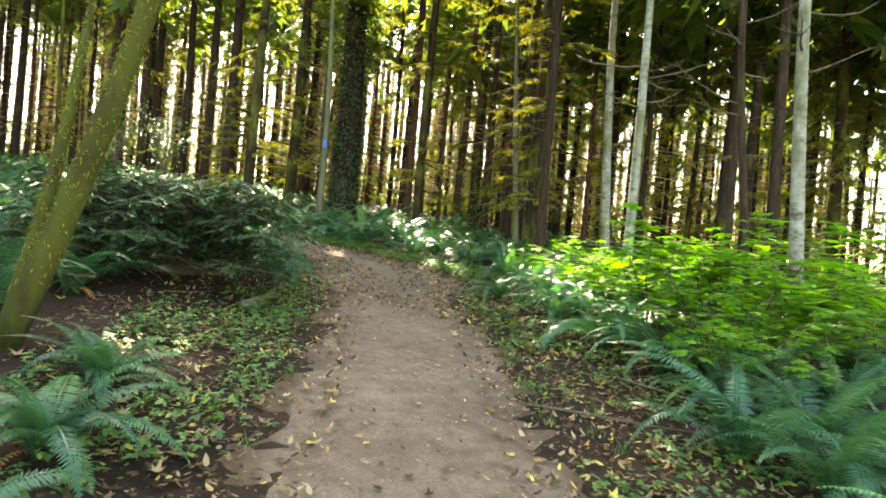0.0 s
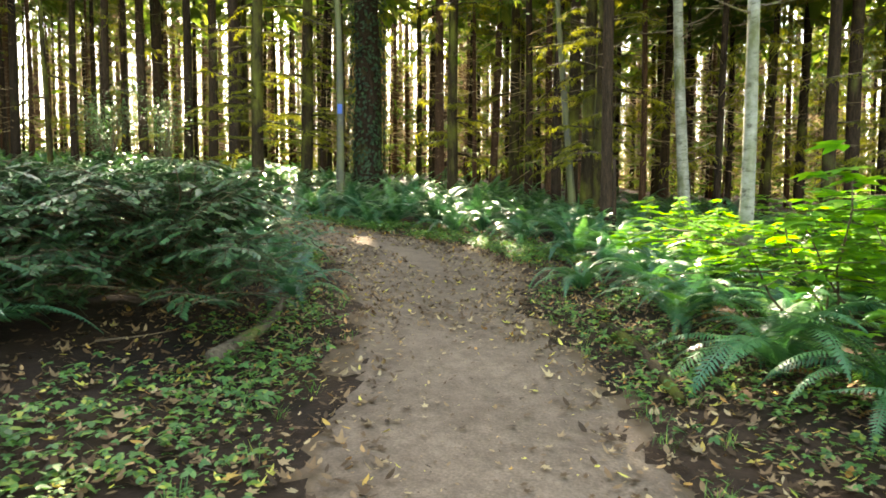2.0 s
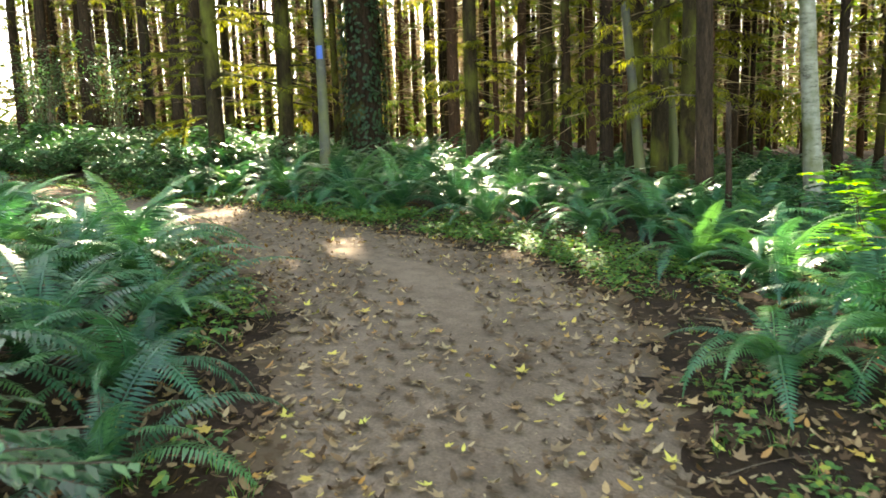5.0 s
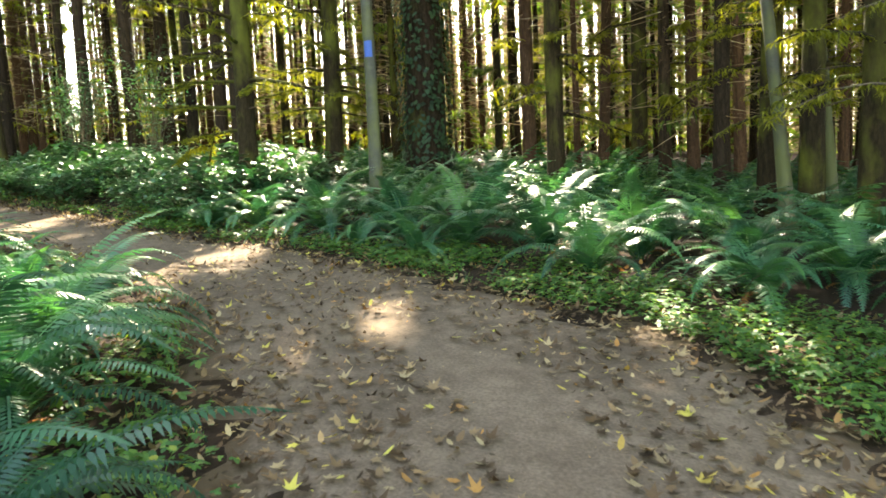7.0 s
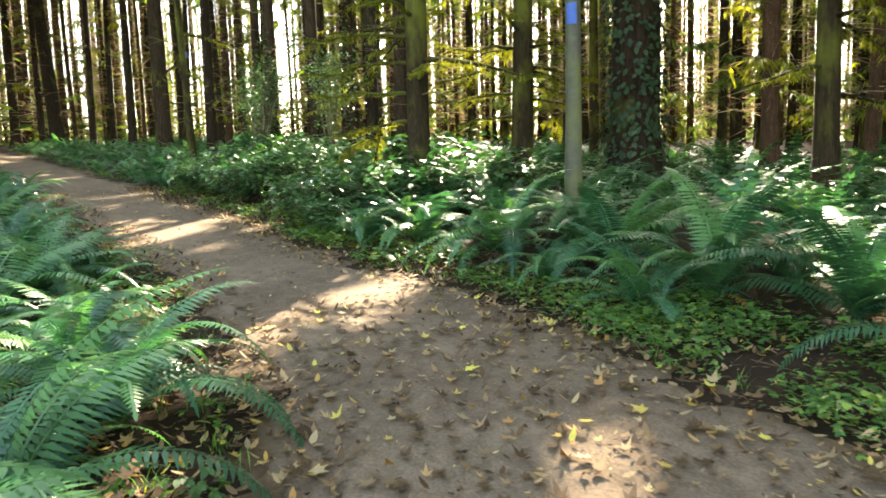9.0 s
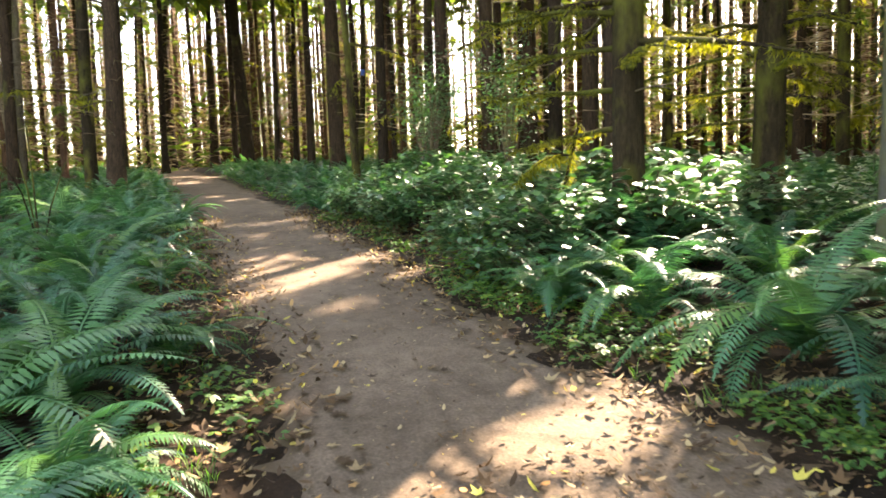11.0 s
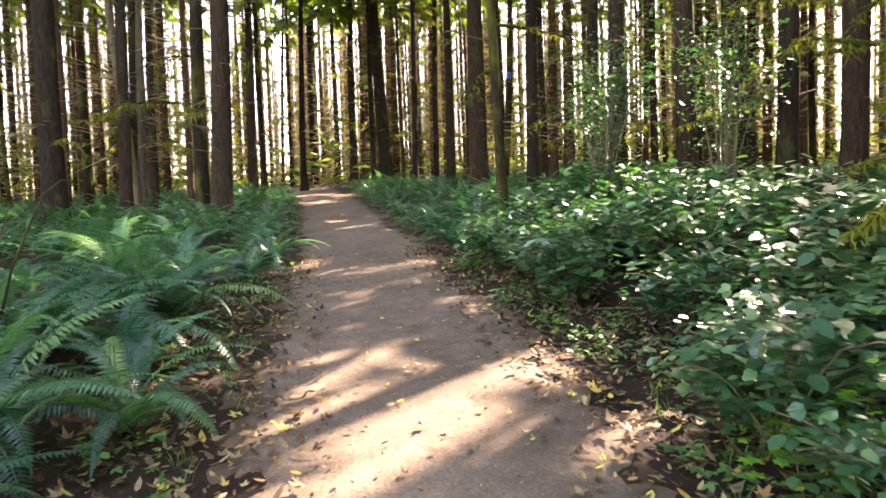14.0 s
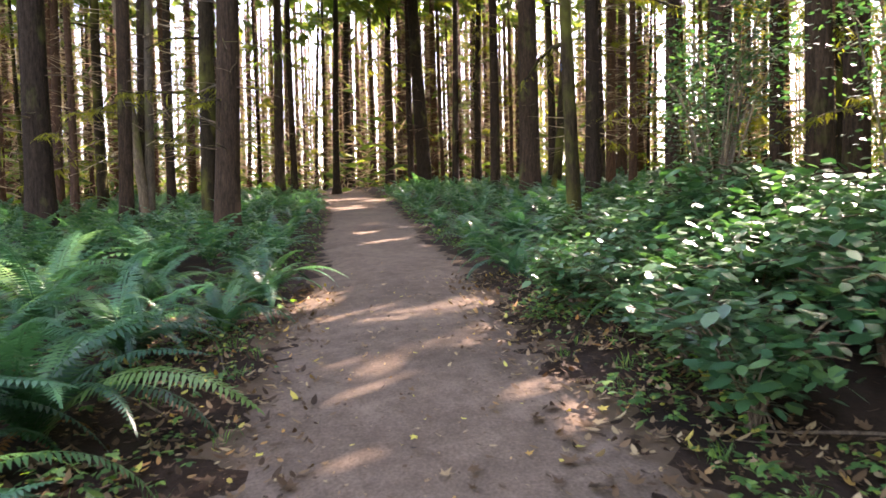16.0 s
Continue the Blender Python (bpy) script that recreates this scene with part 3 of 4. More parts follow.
def build_trees():
    for i, (x, y, r, a, b) in enumerate(MARKED):
        tree = conifer(x, y, r, (a, b), BARK_MOSS if i in MOSSY else BARK, moss=26 if i in (0, 1, 8, 9, 10) else 14 if i in MOSSY else 7, dead=12, split=True, dense=75, blade=0.05, leafy=430, spread=4.0,
                label="conifer with mossy trunk and moss-hung lower branches over ferns" if i in MOSSY else "dark straight conifer behind the fern bank")
        if i in (0, 1):
            for h, way, length in ((1.5, (-0.85, -0.45, 0.02), 1.1), (1.9, (-0.7, -0.65, 0.05), 1.3), (2.35, (-0.9, -0.35, 0.04), 1.6), (2.7, (-0.5, -0.8, 0.08), 1.5), (3.0, (0.3, -0.9, 0.05), 1.4), (2.1, (0.75, -0.5, 0.05), 1.2)):
                mossy_limb(tree, (0.1 * way[0], 0.1 * way[1], h), way, length)
    for i, (x, y, r, a, b) in enumerate(TRAILSIDE):
        conifer(x, y, r * 0.88, (a, b), BARK_MOSS if i in (1, 4) else BARK, moss=7 if i in (0, 5) else 6, dead=34, split=True, blade=0.5, top=2.0, label="mossy slim conifer beside the trail" if i in (1, 4) else "tall dark conifer with bare trunk near the trail")
    for x, y, r in FARTHER:
        conifer(x, y, r, (RNG.normal(0, 0.012), RNG.normal(0, 0.012)), RNG.choice([BARK, BARK, BARK_RED]), moss=9 if x > -12 else 5, dead=22, reach=2.6, blade=1.0, dense=26, leafy=250, top=0.0 if x > -14 else 2.5)
    conifer(-18.66, 17.5, 0.1, (0.0, -0.03), BARK_MOSS, moss=3, dead=4, split=True, dense=20, blade=0.3, leafy=60, height=13, label="slim leaning mossy stem beside the shrubs")
    thick = conifer(-9.0, 22.6, 0.52, (0, 0), BARK, moss=10, dead=8, split=True, label="very thick dark conifer wrapped in ivy leaves", height=27)
    n = 2200
    h, a = RNG.uniform(0.1, 1.0, n) ** 1.3 * 9, RNG.uniform(0, 6.28, n)
    out = 0.56 + RNG.uniform(0, 0.18, n)
    base = np.stack([np.cos(a) * out, np.sin(a) * out, h], 1)
    way = unit(np.stack([np.cos(a) * 0.4, np.sin(a) * 0.4, -np.ones(n)], 1) + RNG.normal(0, 0.4, (n, 3)))
    tagged(part("ivy", polys("ivy", ovals(base, way, unit(np.stack([-np.sin(a), np.cos(a), 0 * a], 1)), RNG.uniform(0.08, 0.16, n), 0.1)), IVY, thick, "dark ivy leaves climbing the trunk"), kind="stuff")
    taken = [m[:2] for m in MARKED + TRAILSIDE + FARTHER] + STANDING
    made = 0
    for _ in range(6000):
        x, y = RNG.uniform(-62, 22), RNG.uniform(-16, 62)
        side = off_trail(x, y)[0]
        if side < 2.6 or (y < 16.5 and x > -20 and side < 9) or (x > 2 and y < 14):
            continue
        if min((x - a) ** 2 + (y - b) ** 2 for a, b in taken) < (1.9 if y > 26 or x < -36 else 2.5) ** 2:
            continue
        # view lines along the trail and over its first bend stay open
        if y < 15 and x > -19:
            continue
        taken.append((x, y))
        red = x < -30 and RNG.random() < 0.6
        conifer(x, y, RNG.uniform(0.09, 0.2), (RNG.normal(0, 0.012), RNG.normal(0, 0.012)), BARK_RED if red else BARK_MOSS if RNG.random() < 0.25 else BARK, moss=RNG.integers(9, 15) if x > -12 else RNG.integers(4, 8), dead=14 if x > -14 else 26, leafy=230 if y < 42 and x > -46 else 60, dense=24, reach=2.8, blade=1.1, top=0.0 if x > -14 else 2.5, mat2=RNG.choice([NEEDLE, HANGING]),
                label="slim reddish conifer in the far stand" if red else "slim dark conifer in the far stand")
        made += 1
        if made >= 270:
            break


def pale_tree(x, y, r, lean, label, height=15.0, blaze=None, mat=None):
    """An alder or birch: pale ringed bark, thin forked limbs, a loose leafy top."""
    tree = thing("alder_tree", x, y, label, "tree", "pale alders", sink=0.0)
    line = lean_line(height, lean, 0.1)
    part("trunk", trunk_mesh("trunk", line, r), mat or BIRCH, tree)
    for bars, _ in limbs(line, r, 3.5, height - 1, 12, 1.6, -0.2, 0):
        part("branch", tubes("branch", bars, 5), TWIG, tree)
    n = 500
    h = RNG.uniform(6.5, height, n)
    base = np.stack([np.interp(h, line[:, 2], line[:, 0]), np.interp(h, line[:, 2], line[:, 1]), h], 1) + RNG.normal(0, 1.0, (n, 3)) * np.array([1, 1, 0.5])
    base = base[~lit(base + np.array([x, y, GX * x + GY * y]))]
    way, side = scattered(len(base), 0.6)
    part("crown", polys("crown", ovals(base, way, side, RNG.uniform(0.1, 0.18, len(base)), 0.1)), BRIGHT, tree)
    if blaze:
        # a painted mark wraps the side that faces the trail
        h, toward = blaze
        mid = np.array([np.interp(h, line[:, 2], line[:, 0]), np.interp(h, line[:, 2], line[:, 1])])
        arc = np.linspace(-0.6, 0.6, 6) + toward
        ring = lambda z, k: np.stack([mid[0] + k * np.cos(arc), mid[1] + k * np.sin(arc), np.full(6, z)], 1)
        k = r * 0.9 + 0.012
        lo, hi = ring(h - 0.13, k), ring(h + 0.13, k)
        part("blaze", polys("blaze", np.stack([lo[:-1], lo[1:], hi[1:], hi[:-1]], 1)), BLAZE, tree, "blue painted trail blaze")


def leaning_maple():
    """Mossy stems that lean over the start of the trail from one foot."""
    tree = thing("vine_maple", -0.95, 2.35, "mossy leaning vine maple stems beside the trail", "tree")
    for way, r, size in (((0.32, 0.1, 1.0), 0.085, 5.0), ((0.14, 0.25, 1.0), 0.075, 4.6), ((-0.1, 0.3, 1.0), 0.05, 4.0)):
        u = np.linspace(0, 1, 12)[:, None]
        p = np.array(way) * u * size + np.array([0.05, 0.02, 0]) * np.sin(u * 5) + np.array([r * 1.5 * way[0], r * 3 * way[1], -0.1])
        part("stem", tubes("stem", [(p, np.linspace(r * 1.35, r * 0.55, 12))], 10), MOSS_BARK, tree)
        n = 2600
        i = RNG.integers(2, 11, n)
        base = p[i] + unit(RNG.normal(0, 1, (n, 3))) * r * RNG.uniform(0.85, 1.3, (n, 1)) * (1.3 - 0.065 * i[:, None]) + (p[1] - p[0]) * RNG.uniform(-0.5, 0.5, (n, 1))
        w, s = scattered(n, 1.2)
        part("moss", polys("moss", kites(base, unit(w + np.array([0, 0, -0.5])), s, RNG.uniform(0.02, 0.06, n), RNG.uniform(0.008, 0.018, n), 0.2)), HANGING, tree, "shaggy yellow-green moss")


def forked_tree():
    """A dead grey tree that forks low, beside the far trail."""
    tree = thing("forked_snag", -28.6, 10.4, "grey forked bare tree among the conifers", "tree", sink=0.0)
    for lean in ((-0.03, 0.06), (0.02, -0.07)):
        part("stem", trunk_mesh("stem", lean_line(13, lean, 0.12), 0.14), TWIG, tree)


build_trees()
pale_tree(-6.95, 17.25, 0.11, (-0.02, 0.01), "pale alder with a blue painted trail blaze", 17, (2.75, -1.2), BIRCH_MOSS)
pale_tree(2.05, 17.8, 0.14, (-0.03, 0.0), "pale straight alder rising from bright shrubs", 16)
pale_tree(3.0, 11.4, 0.098, (0.03, 0.0), "pale slightly leaning alder rising from bright shrubs", 14)
pale_tree(5.5, 8.7, 0.1, (-0.04, 0.0), "pale ringed alder at the sunny edge", 14)
pale_tree(-0.78, 18.8, 0.1, (-0.06, 0.0), "thin pale leaning alder behind ferns", 13, None, BIRCH_MOSS)
pale_tree(-0.2, 19.6, 0.1, (-0.04, 0.0), "thin pale alder behind ferns", 14, None, BIRCH_MOSS)
pale_tree(5.0, 9.5, 0.07, (-0.08, 0.0), "thin dark leaning stem in the shrubs", 10, None, BARK)
pale_tree(4.6, 10.0, 0.06, (0.0, 0.05), "thin dark stem in the shrubs", 10, None, BARK)
pale_tree(-31.9, 23.2, 0.16, (0.06, 0.04), "slim leaning tree with a blue painted blaze", 15, (4.4, -0.45), BARK_MOSS)
leaning_maple()
forked_tree()


def far_woods():
    """The forest beyond, all round: plain trunks, and sprays between them."""
    bars, blades, twigs = [], [], []
    for i in range(1350):
        a, d = (RNG.uniform(1.1, 3.7) if i % 4 else RNG.uniform(0, 6.28)), RNG.uniform(30, 85)
        x, y = -12 + d * math.cos(a), 16 + d * math.sin(a)
        if off_trail(x, y)[0] < 4 or (-62 < x < 22 and -16 < y < 62 and RNG.random() < 0.75):
            continue
        z = GX * x + GY * y
        reach = math.hypot(x, y)
        z = z if reach < 60 else z * (60 / reach) ** 0.6
        h, r = RNG.uniform(17, 26), RNG.uniform(0.1, 0.26)
        bars.append((np.array([(x, y, z - 0.3), (x + RNG.normal(0, 0.1), y, z + h * 0.5), (x + RNG.normal(0, 0.2), y, z + h)]), np.array([r, r * 0.75, r * 0.25])))
        n = 90
        hh = RNG.uniform(0.04, 1.0, n) ** 1.5 * h
        base = np.stack([x + RNG.normal(0, 1.0, n), y + RNG.normal(0, 1.0, n), z + hh], 1)
        twigs.append(dead_twigs(np.array([(0, 0, 0), (0, 0, h)]), 1.5, 14, 60) + np.array([x, y, z]))
        way, side = scattered(n, 0.6)
        blades.append(kites(base, unit(way + np.array([0, 0, -0.3])), side, RNG.uniform(0.3, 1.0, n), RNG.uniform(0.05, 0.2, n), 0.2))
        own = np.random.default_rng(7 + i)
        k = 90
        tip = np.stack([x + own.normal(0, 1.0, k), y + own.normal(0, 1.0, k), z + own.uniform(0.8, 15, k)], 1)
        b = own.uniform(0, 6.28, k)
        twigs.append(kites(tip, unit(np.stack([np.cos(b), np.sin(b), own.normal(0, 0.35, k)], 1)), np.array([[0, 0, 1.0]]) + np.zeros((k, 3)), own.uniform(0.6, 2.0, k), own.uniform(0.025, 0.07, k), 0.15, 0.1))
    single("distant_trunks", tubes("distant_trunks", bars, 5), BARK_RED, "countless dim trunks of the forest beyond", "forest", "stuff")
    single("distant_twigs", polys("distant_twigs", np.concatenate(twigs)), DRY_TWIG, "thin dead twigs between the distant trunks", "forest", "stuff")
    single("distant_foliage", polys("distant_foliage", np.concatenate(blades)), NEEDLE, "sunlit conifer foliage of the forest beyond", "forest", "stuff")


far_woods()


def thicket():
    """Brush and low boughs of the woods beyond, thick near the ground and thin above."""
    own = np.random.default_rng(31)
    for name, mat, n, high, label in (("distant_brush", DRY_TWIG, 26000, 3.0, "tan leafless brush under the distant trees"), ("distant_boughs", NEEDLE, 14000, 2.4, "yellow-green low boughs of the distant trees")):
        a, d = own.uniform(0.9, 3.9, n), own.uniform(36, 92, n)
        x, y = -12 + d * np.cos(a), 16 + d * np.sin(a)
        reach = np.hypot(x, y)
        z = (GX * x + GY * y) * np.where(reach < 60, 1.0, (60 / reach) ** 0.6)
        base = np.stack([x, y, z + own.exponential(high, n).clip(0, 15)], 1)
        b, e = own.uniform(0, 6.28, n), own.normal(0, 0.4, n)
        way = unit(np.stack([np.cos(b), np.sin(b), e], 1))
        side = unit(np.stack([own.normal(0, 0.5, n), own.normal(0, 0.5, n), np.ones(n)], 1))
        slim = 0.35 if mat is DRY_TWIG else 1.0
        single(name, polys(name, kites(base, way, side, own.uniform(0.5, 1.8, n), own.uniform(0.1, 0.34, n) * slim, 0.2)), mat, label, "forest", "stuff")


thicket()


# ---- ferns ----
def frond(arch, width, pairs=44):
    """A sword fern frond along +x, one metre long: a bent midrib with two rows of pointed leaflets."""
    u = np.linspace(0, 1, pairs + 1)
    bend = radians(78) - u * arch
    step = 1.0 / pairs
    p = np.concatenate([[[0, 0, 0]], np.cumsum(np.stack([np.cos(bend), 0 * u, np.sin(bend)], 1)[:-1] * step, 0)])
    size = width * np.clip(np.minimum((u + 0.03) / 0.22, 1.0), 0, 1) * (1 - u**2.6) + 0.004
    along = unit(np.gradient(p, axis=0))
    faces = []
    for sign in (1, -1):
        way = unit(np.array([0, sign, 0]) + along * 0.32 + np.array([0, 0, -0.12]) + RNG.normal(0, 0.05, p.shape))
        faces.append(kites(p[2:], way[2:], along[2:], size[2:] * RNG.uniform(0.88, 1.08, pairs - 1), step * 0.86, 0.16, 0.3))
    rib = np.array([0, 0.006, 0])
    faces.append(np.stack([p[:-1] - rib, p[:-1] + rib, p[1:] + rib * 0.7, p[1:] - rib * 0.7], 1))
    return np.concatenate(faces)


FROND_SHAPES = [frond(radians(a), w) for a in (88, 110, 130, 148) for w in (0.1, 0.13)]
FROND_MESHES = [polys("frond", f) for f in FROND_SHAPES]
for me in FROND_MESHES:
    me.materials.append(FERN)
DRY_MESH = polys("dry_frond", frond(radians(175), 0.08, 22))
DRY_MESH.materials.append(DEAD_FERN)
PLAIN_FRONDS = [frond(radians(a), 0.15, 14) for a in (80, 105, 130)]


def turned(faces, angle, scale, tilt=0.0):
    c, s = math.cos(angle), math.sin(angle)
    ct, st = math.cos(tilt), math.sin(tilt)
    m = np.array([[c, -s, 0], [s, c, 0], [0, 0, 1]]) @ np.array([[ct, 0, st], [0, 1, 0], [-st, 0, ct]])
    return faces @ m.T * scale


def sword_fern(x, y, size, fronds=15, dry=2, label=""):
    fern = thing("sword_fern", x, y, label or "deep green sword fern with arching fronds beside the trail", "fern", "sword ferns")
    start = RNG.uniform(0, 6.28)
    for i in range(fronds):
        ob = new("frond", FROND_MESHES[RNG.integers(len(FROND_MESHES))])
        ob.parent = fern
        k = 1.3 * size * RNG.uniform(0.7, 1.1)
        ob.matrix_basis = pose(RNG.normal(0, 0.03), RNG.normal(0, 0.03), 0.02, RNG.uniform(-12, 12), RNG.uniform(-16, 22), math.degrees(start + i * 2.4 + RNG.normal(0, 0.2))) @ Matrix.Scale(k, 4)
    for i in range(dry):
        ob = new("dry_frond", DRY_MESH)
        ob.parent = fern
        ob.matrix_basis = pose(0, 0, 0.03, RNG.uniform(-15, 15), RNG.uniform(20, 40), RNG.uniform(0, 360)) @ Matrix.Scale(size * RNG.uniform(0.5, 0.75), 4)
        tagged(ob, "withered rust-brown frond")


KEPT = [(-3.9, 9.6, 1.12), (-4.7, 10.35, 1.0), (-5.5, 11.0, 0.95), (-2.9, 8.9, 0.95), (-4.4, 9.4, 1.1), (-8.2, 11.3, 1.0), (-7.1, 11.35, 0.7), (-9.2, 11.35, 1.0), (-6.3, 11.0, 0.85), (-11.6, 11.6, 0.95), (-12.9, 11.4, 0.95), (-14.2, 12.2, 1.0),
        (-15.6, 12.4, 0.9), (-10.4, 11.6, 0.8), (-6.5, 15.3, 1.1), (-5.5, 15.7, 1.1), (-7.7, 15.2, 1.05), (-8.5, 15.6, 0.95), (-4.3, 15.3, 1.15), (-3.2, 15.2, 1.15), (-2.2, 15.5, 1.15), (-1.1, 15.5, 1.1), (-0.2, 14.9, 1.1), (0.6, 13.9, 1.0)]
KEPT += [(-6.4, 16.5, 1.15), (-7.5, 16.6, 1.1), (0.1, 16.1, 1.15), (2.5, 9.35, 1.0), (1.7, 11.2, 0.95), (1.1, 12.6, 1.0), (3.3, 8.2, 0.9), (3.8, 6.6, 1.0), (4.4, 5.6, 1.0), (5.0, 4.6, 1.0), (0.9, 1.3, 0.7), (0.3, 2.2, 0.6), (1.35, 0.5, 0.6), (-2.9, 7.3, 1.0), (-14.8, 16.6, 0.85), (-18.2, 17.0, 0.9), (-20.0, 17.2, 0.9), (-8.4, 14.95, 0.8)]


def in_salal(x, y, d, left):
    return not left and -17.5 < x < -8.9 and d < 4.2 and y > 14


def in_yew(x, y):
    return (x + 1.75) ** 2 + (y - 5.75) ** 2 < 1.5**2


def build_ferns():
    spots = [k[:2] for k in KEPT]
    for x, y, s in KEPT:
        withered = (x, y) == (2.5, 9.35)
        sword_fern(x, y, s, 24, 9 if withered else 2, "sunlit sword fern with withered brown fronds at its base" if withered else "")
    rest, near = [], 0
    for _ in range(14000):
        x, y = RNG.uniform(-44, 10), RNG.uniform(-4, 34)
        d, left = off_trail(x, y)
        if d < (0.28 if x < -15 else 0.55) or d > 15 or in_salal(x, y, d, left) or in_yew(x, y):
            continue
        if (left and y < 6.5 and d < 2.2) or (not left and y < 9.5 and d < 1.3) or (not left and -3.8 < x < 0.4 and 12 < y and d < 1.15):
            continue
        if any((x - a) ** 2 + (y - b) ** 2 < 0.2 for a, b in STANDING):
            continue
        gap = 0.66 + 0.03 * d + (0.25 if x < -25 else 0)
        if min((x - a) ** 2 + (y - b) ** 2 for a, b in spots) < gap * gap:
            continue
        spots.append((x, y))
        size = RNG.uniform(0.75, 1.15) * (0.8 if d < 1.0 else 1.0) * (0.85 if x < -18 else 1.0)
        if d < 3.2 and -19 < x and near < 125:
            near += 1
            sword_fern(x, y, size, 16, 1)
        else:
            rest.append((x, y, size))
    faces = []
    for x, y, size in rest:
        foot = np.array([x, y, ground_z(x, y)])
        start = RNG.uniform(0, 6.28)
        for i in range(12):
            faces.append(turned(PLAIN_FRONDS[i % 3], start + i * 2.4, 1.3 * size * RNG.uniform(0.75, 1.1), RNG.uniform(-0.25, 0.35)) + foot)
    single("fern_bank", polys("fern_bank", np.concatenate(faces)), FERN_FAR, "dense bank of sword ferns under the trees", "ferns", "stuff")


build_ferns()


# ---- shrubs ----
def bush_stems(n, height, spread):
    bars = []
    for _ in range(n):
        a, out = RNG.uniform(0, 6.28), spread * RNG.uniform(0.3, 1.0)
        u = np.linspace(0, 1, 7)[:, None]
        p = np.array([math.cos(a) * out, math.sin(a) * out, 0]) * u**1.2 + np.array([0, 0, height * RNG.uniform(0.6, 1.0)]) * np.sin(u * 1.7) + np.cumsum(RNG.normal(0, 0.015, (7, 3)), 0)
        p[0] = (RNG.normal(0, 0.05), RNG.normal(0, 0.05), -0.03)
        bars.append((p, np.linspace(0.011, 0.004, 7)))
    return bars


def along_bars(bars, n, from_u=0.25, jitter=0.06):
    """Points spread along bars."""
    out = []
    for p, _ in bars:
        u = RNG.uniform(from_u, 1, max(1, n // len(bars))) * (len(p) - 1.001)
        i = u.astype(int)
        out.append(p[i] + (p[i + 1] - p[i]) * (u - i)[:, None])
    out = np.concatenate(out)
    return out + RNG.normal(0, jitter, out.shape)


def salal_shrub():
    bush = new("salal_shrub")
    bars = bush_stems(26, 0.75, 0.75)
    tagged(part("stem", tubes("stem", bars, 4), TWIG, bush), kind="stuff")
    base = along_bars(bars, 1000, 0.3, 0.08)
    way, side = scattered(len(base), 0.45)
    size = RNG.uniform(0.065, 0.15, len(base))
    tagged(part("leaf", polys("leaf", ovals(base, way, side, size, size * 0.62, 0.15)), SALAL, bush), kind="stuff")
    return tagged(bush, "dense leathery-leaved shrub with glossy green leaves by the trail", "shrub", "leafy shrubs")


def put_copies(ob, spots):
    """The first stands at the first spot, copies at the others: x, y, turn, scale."""
    for i, (x, y, turn, k) in enumerate(spots):
        m = pose(x, y, ground_z(x, y) - 0.02, 0, 0, turn)
        if i:
            c = copy_thing(ob, m)
            c.scale = (k, k, k)
        else:
            ob.matrix_basis = m
            ob.scale = (k, k, k)


def build_salal():
    kinds = [salal_shrub() for _ in range(3)]
    lists, spots = [[], [], []], []
    for _ in range(3000):
        x, y = RNG.uniform(-17.5, -8.9), RNG.uniform(14.3, 20)
        d, left = off_trail(x, y)
        if left or d < 0.5 or d > 4.2 or any((x - a) ** 2 + (y - b) ** 2 < 0.5 for a, b in spots):
            continue
        spots.append((x, y))
        lists[RNG.integers(3)].append((x, y, RNG.uniform(0, 360), RNG.uniform(0.85, 1.2) * (0.75 if d < 1.1 else 1.0) * (1.25 if d > 2 else 1)))
    for x, y in ((-12.0, 19.5), (-10.5, 18.2), (-14.5, 19.5), (-16.5, 18.8), (-11.2, 18.9)):
        lists[0].append((x, y, RNG.uniform(0, 360), 1.4))
    for ob, l in zip(kinds, lists):
        put_copies(ob, l)


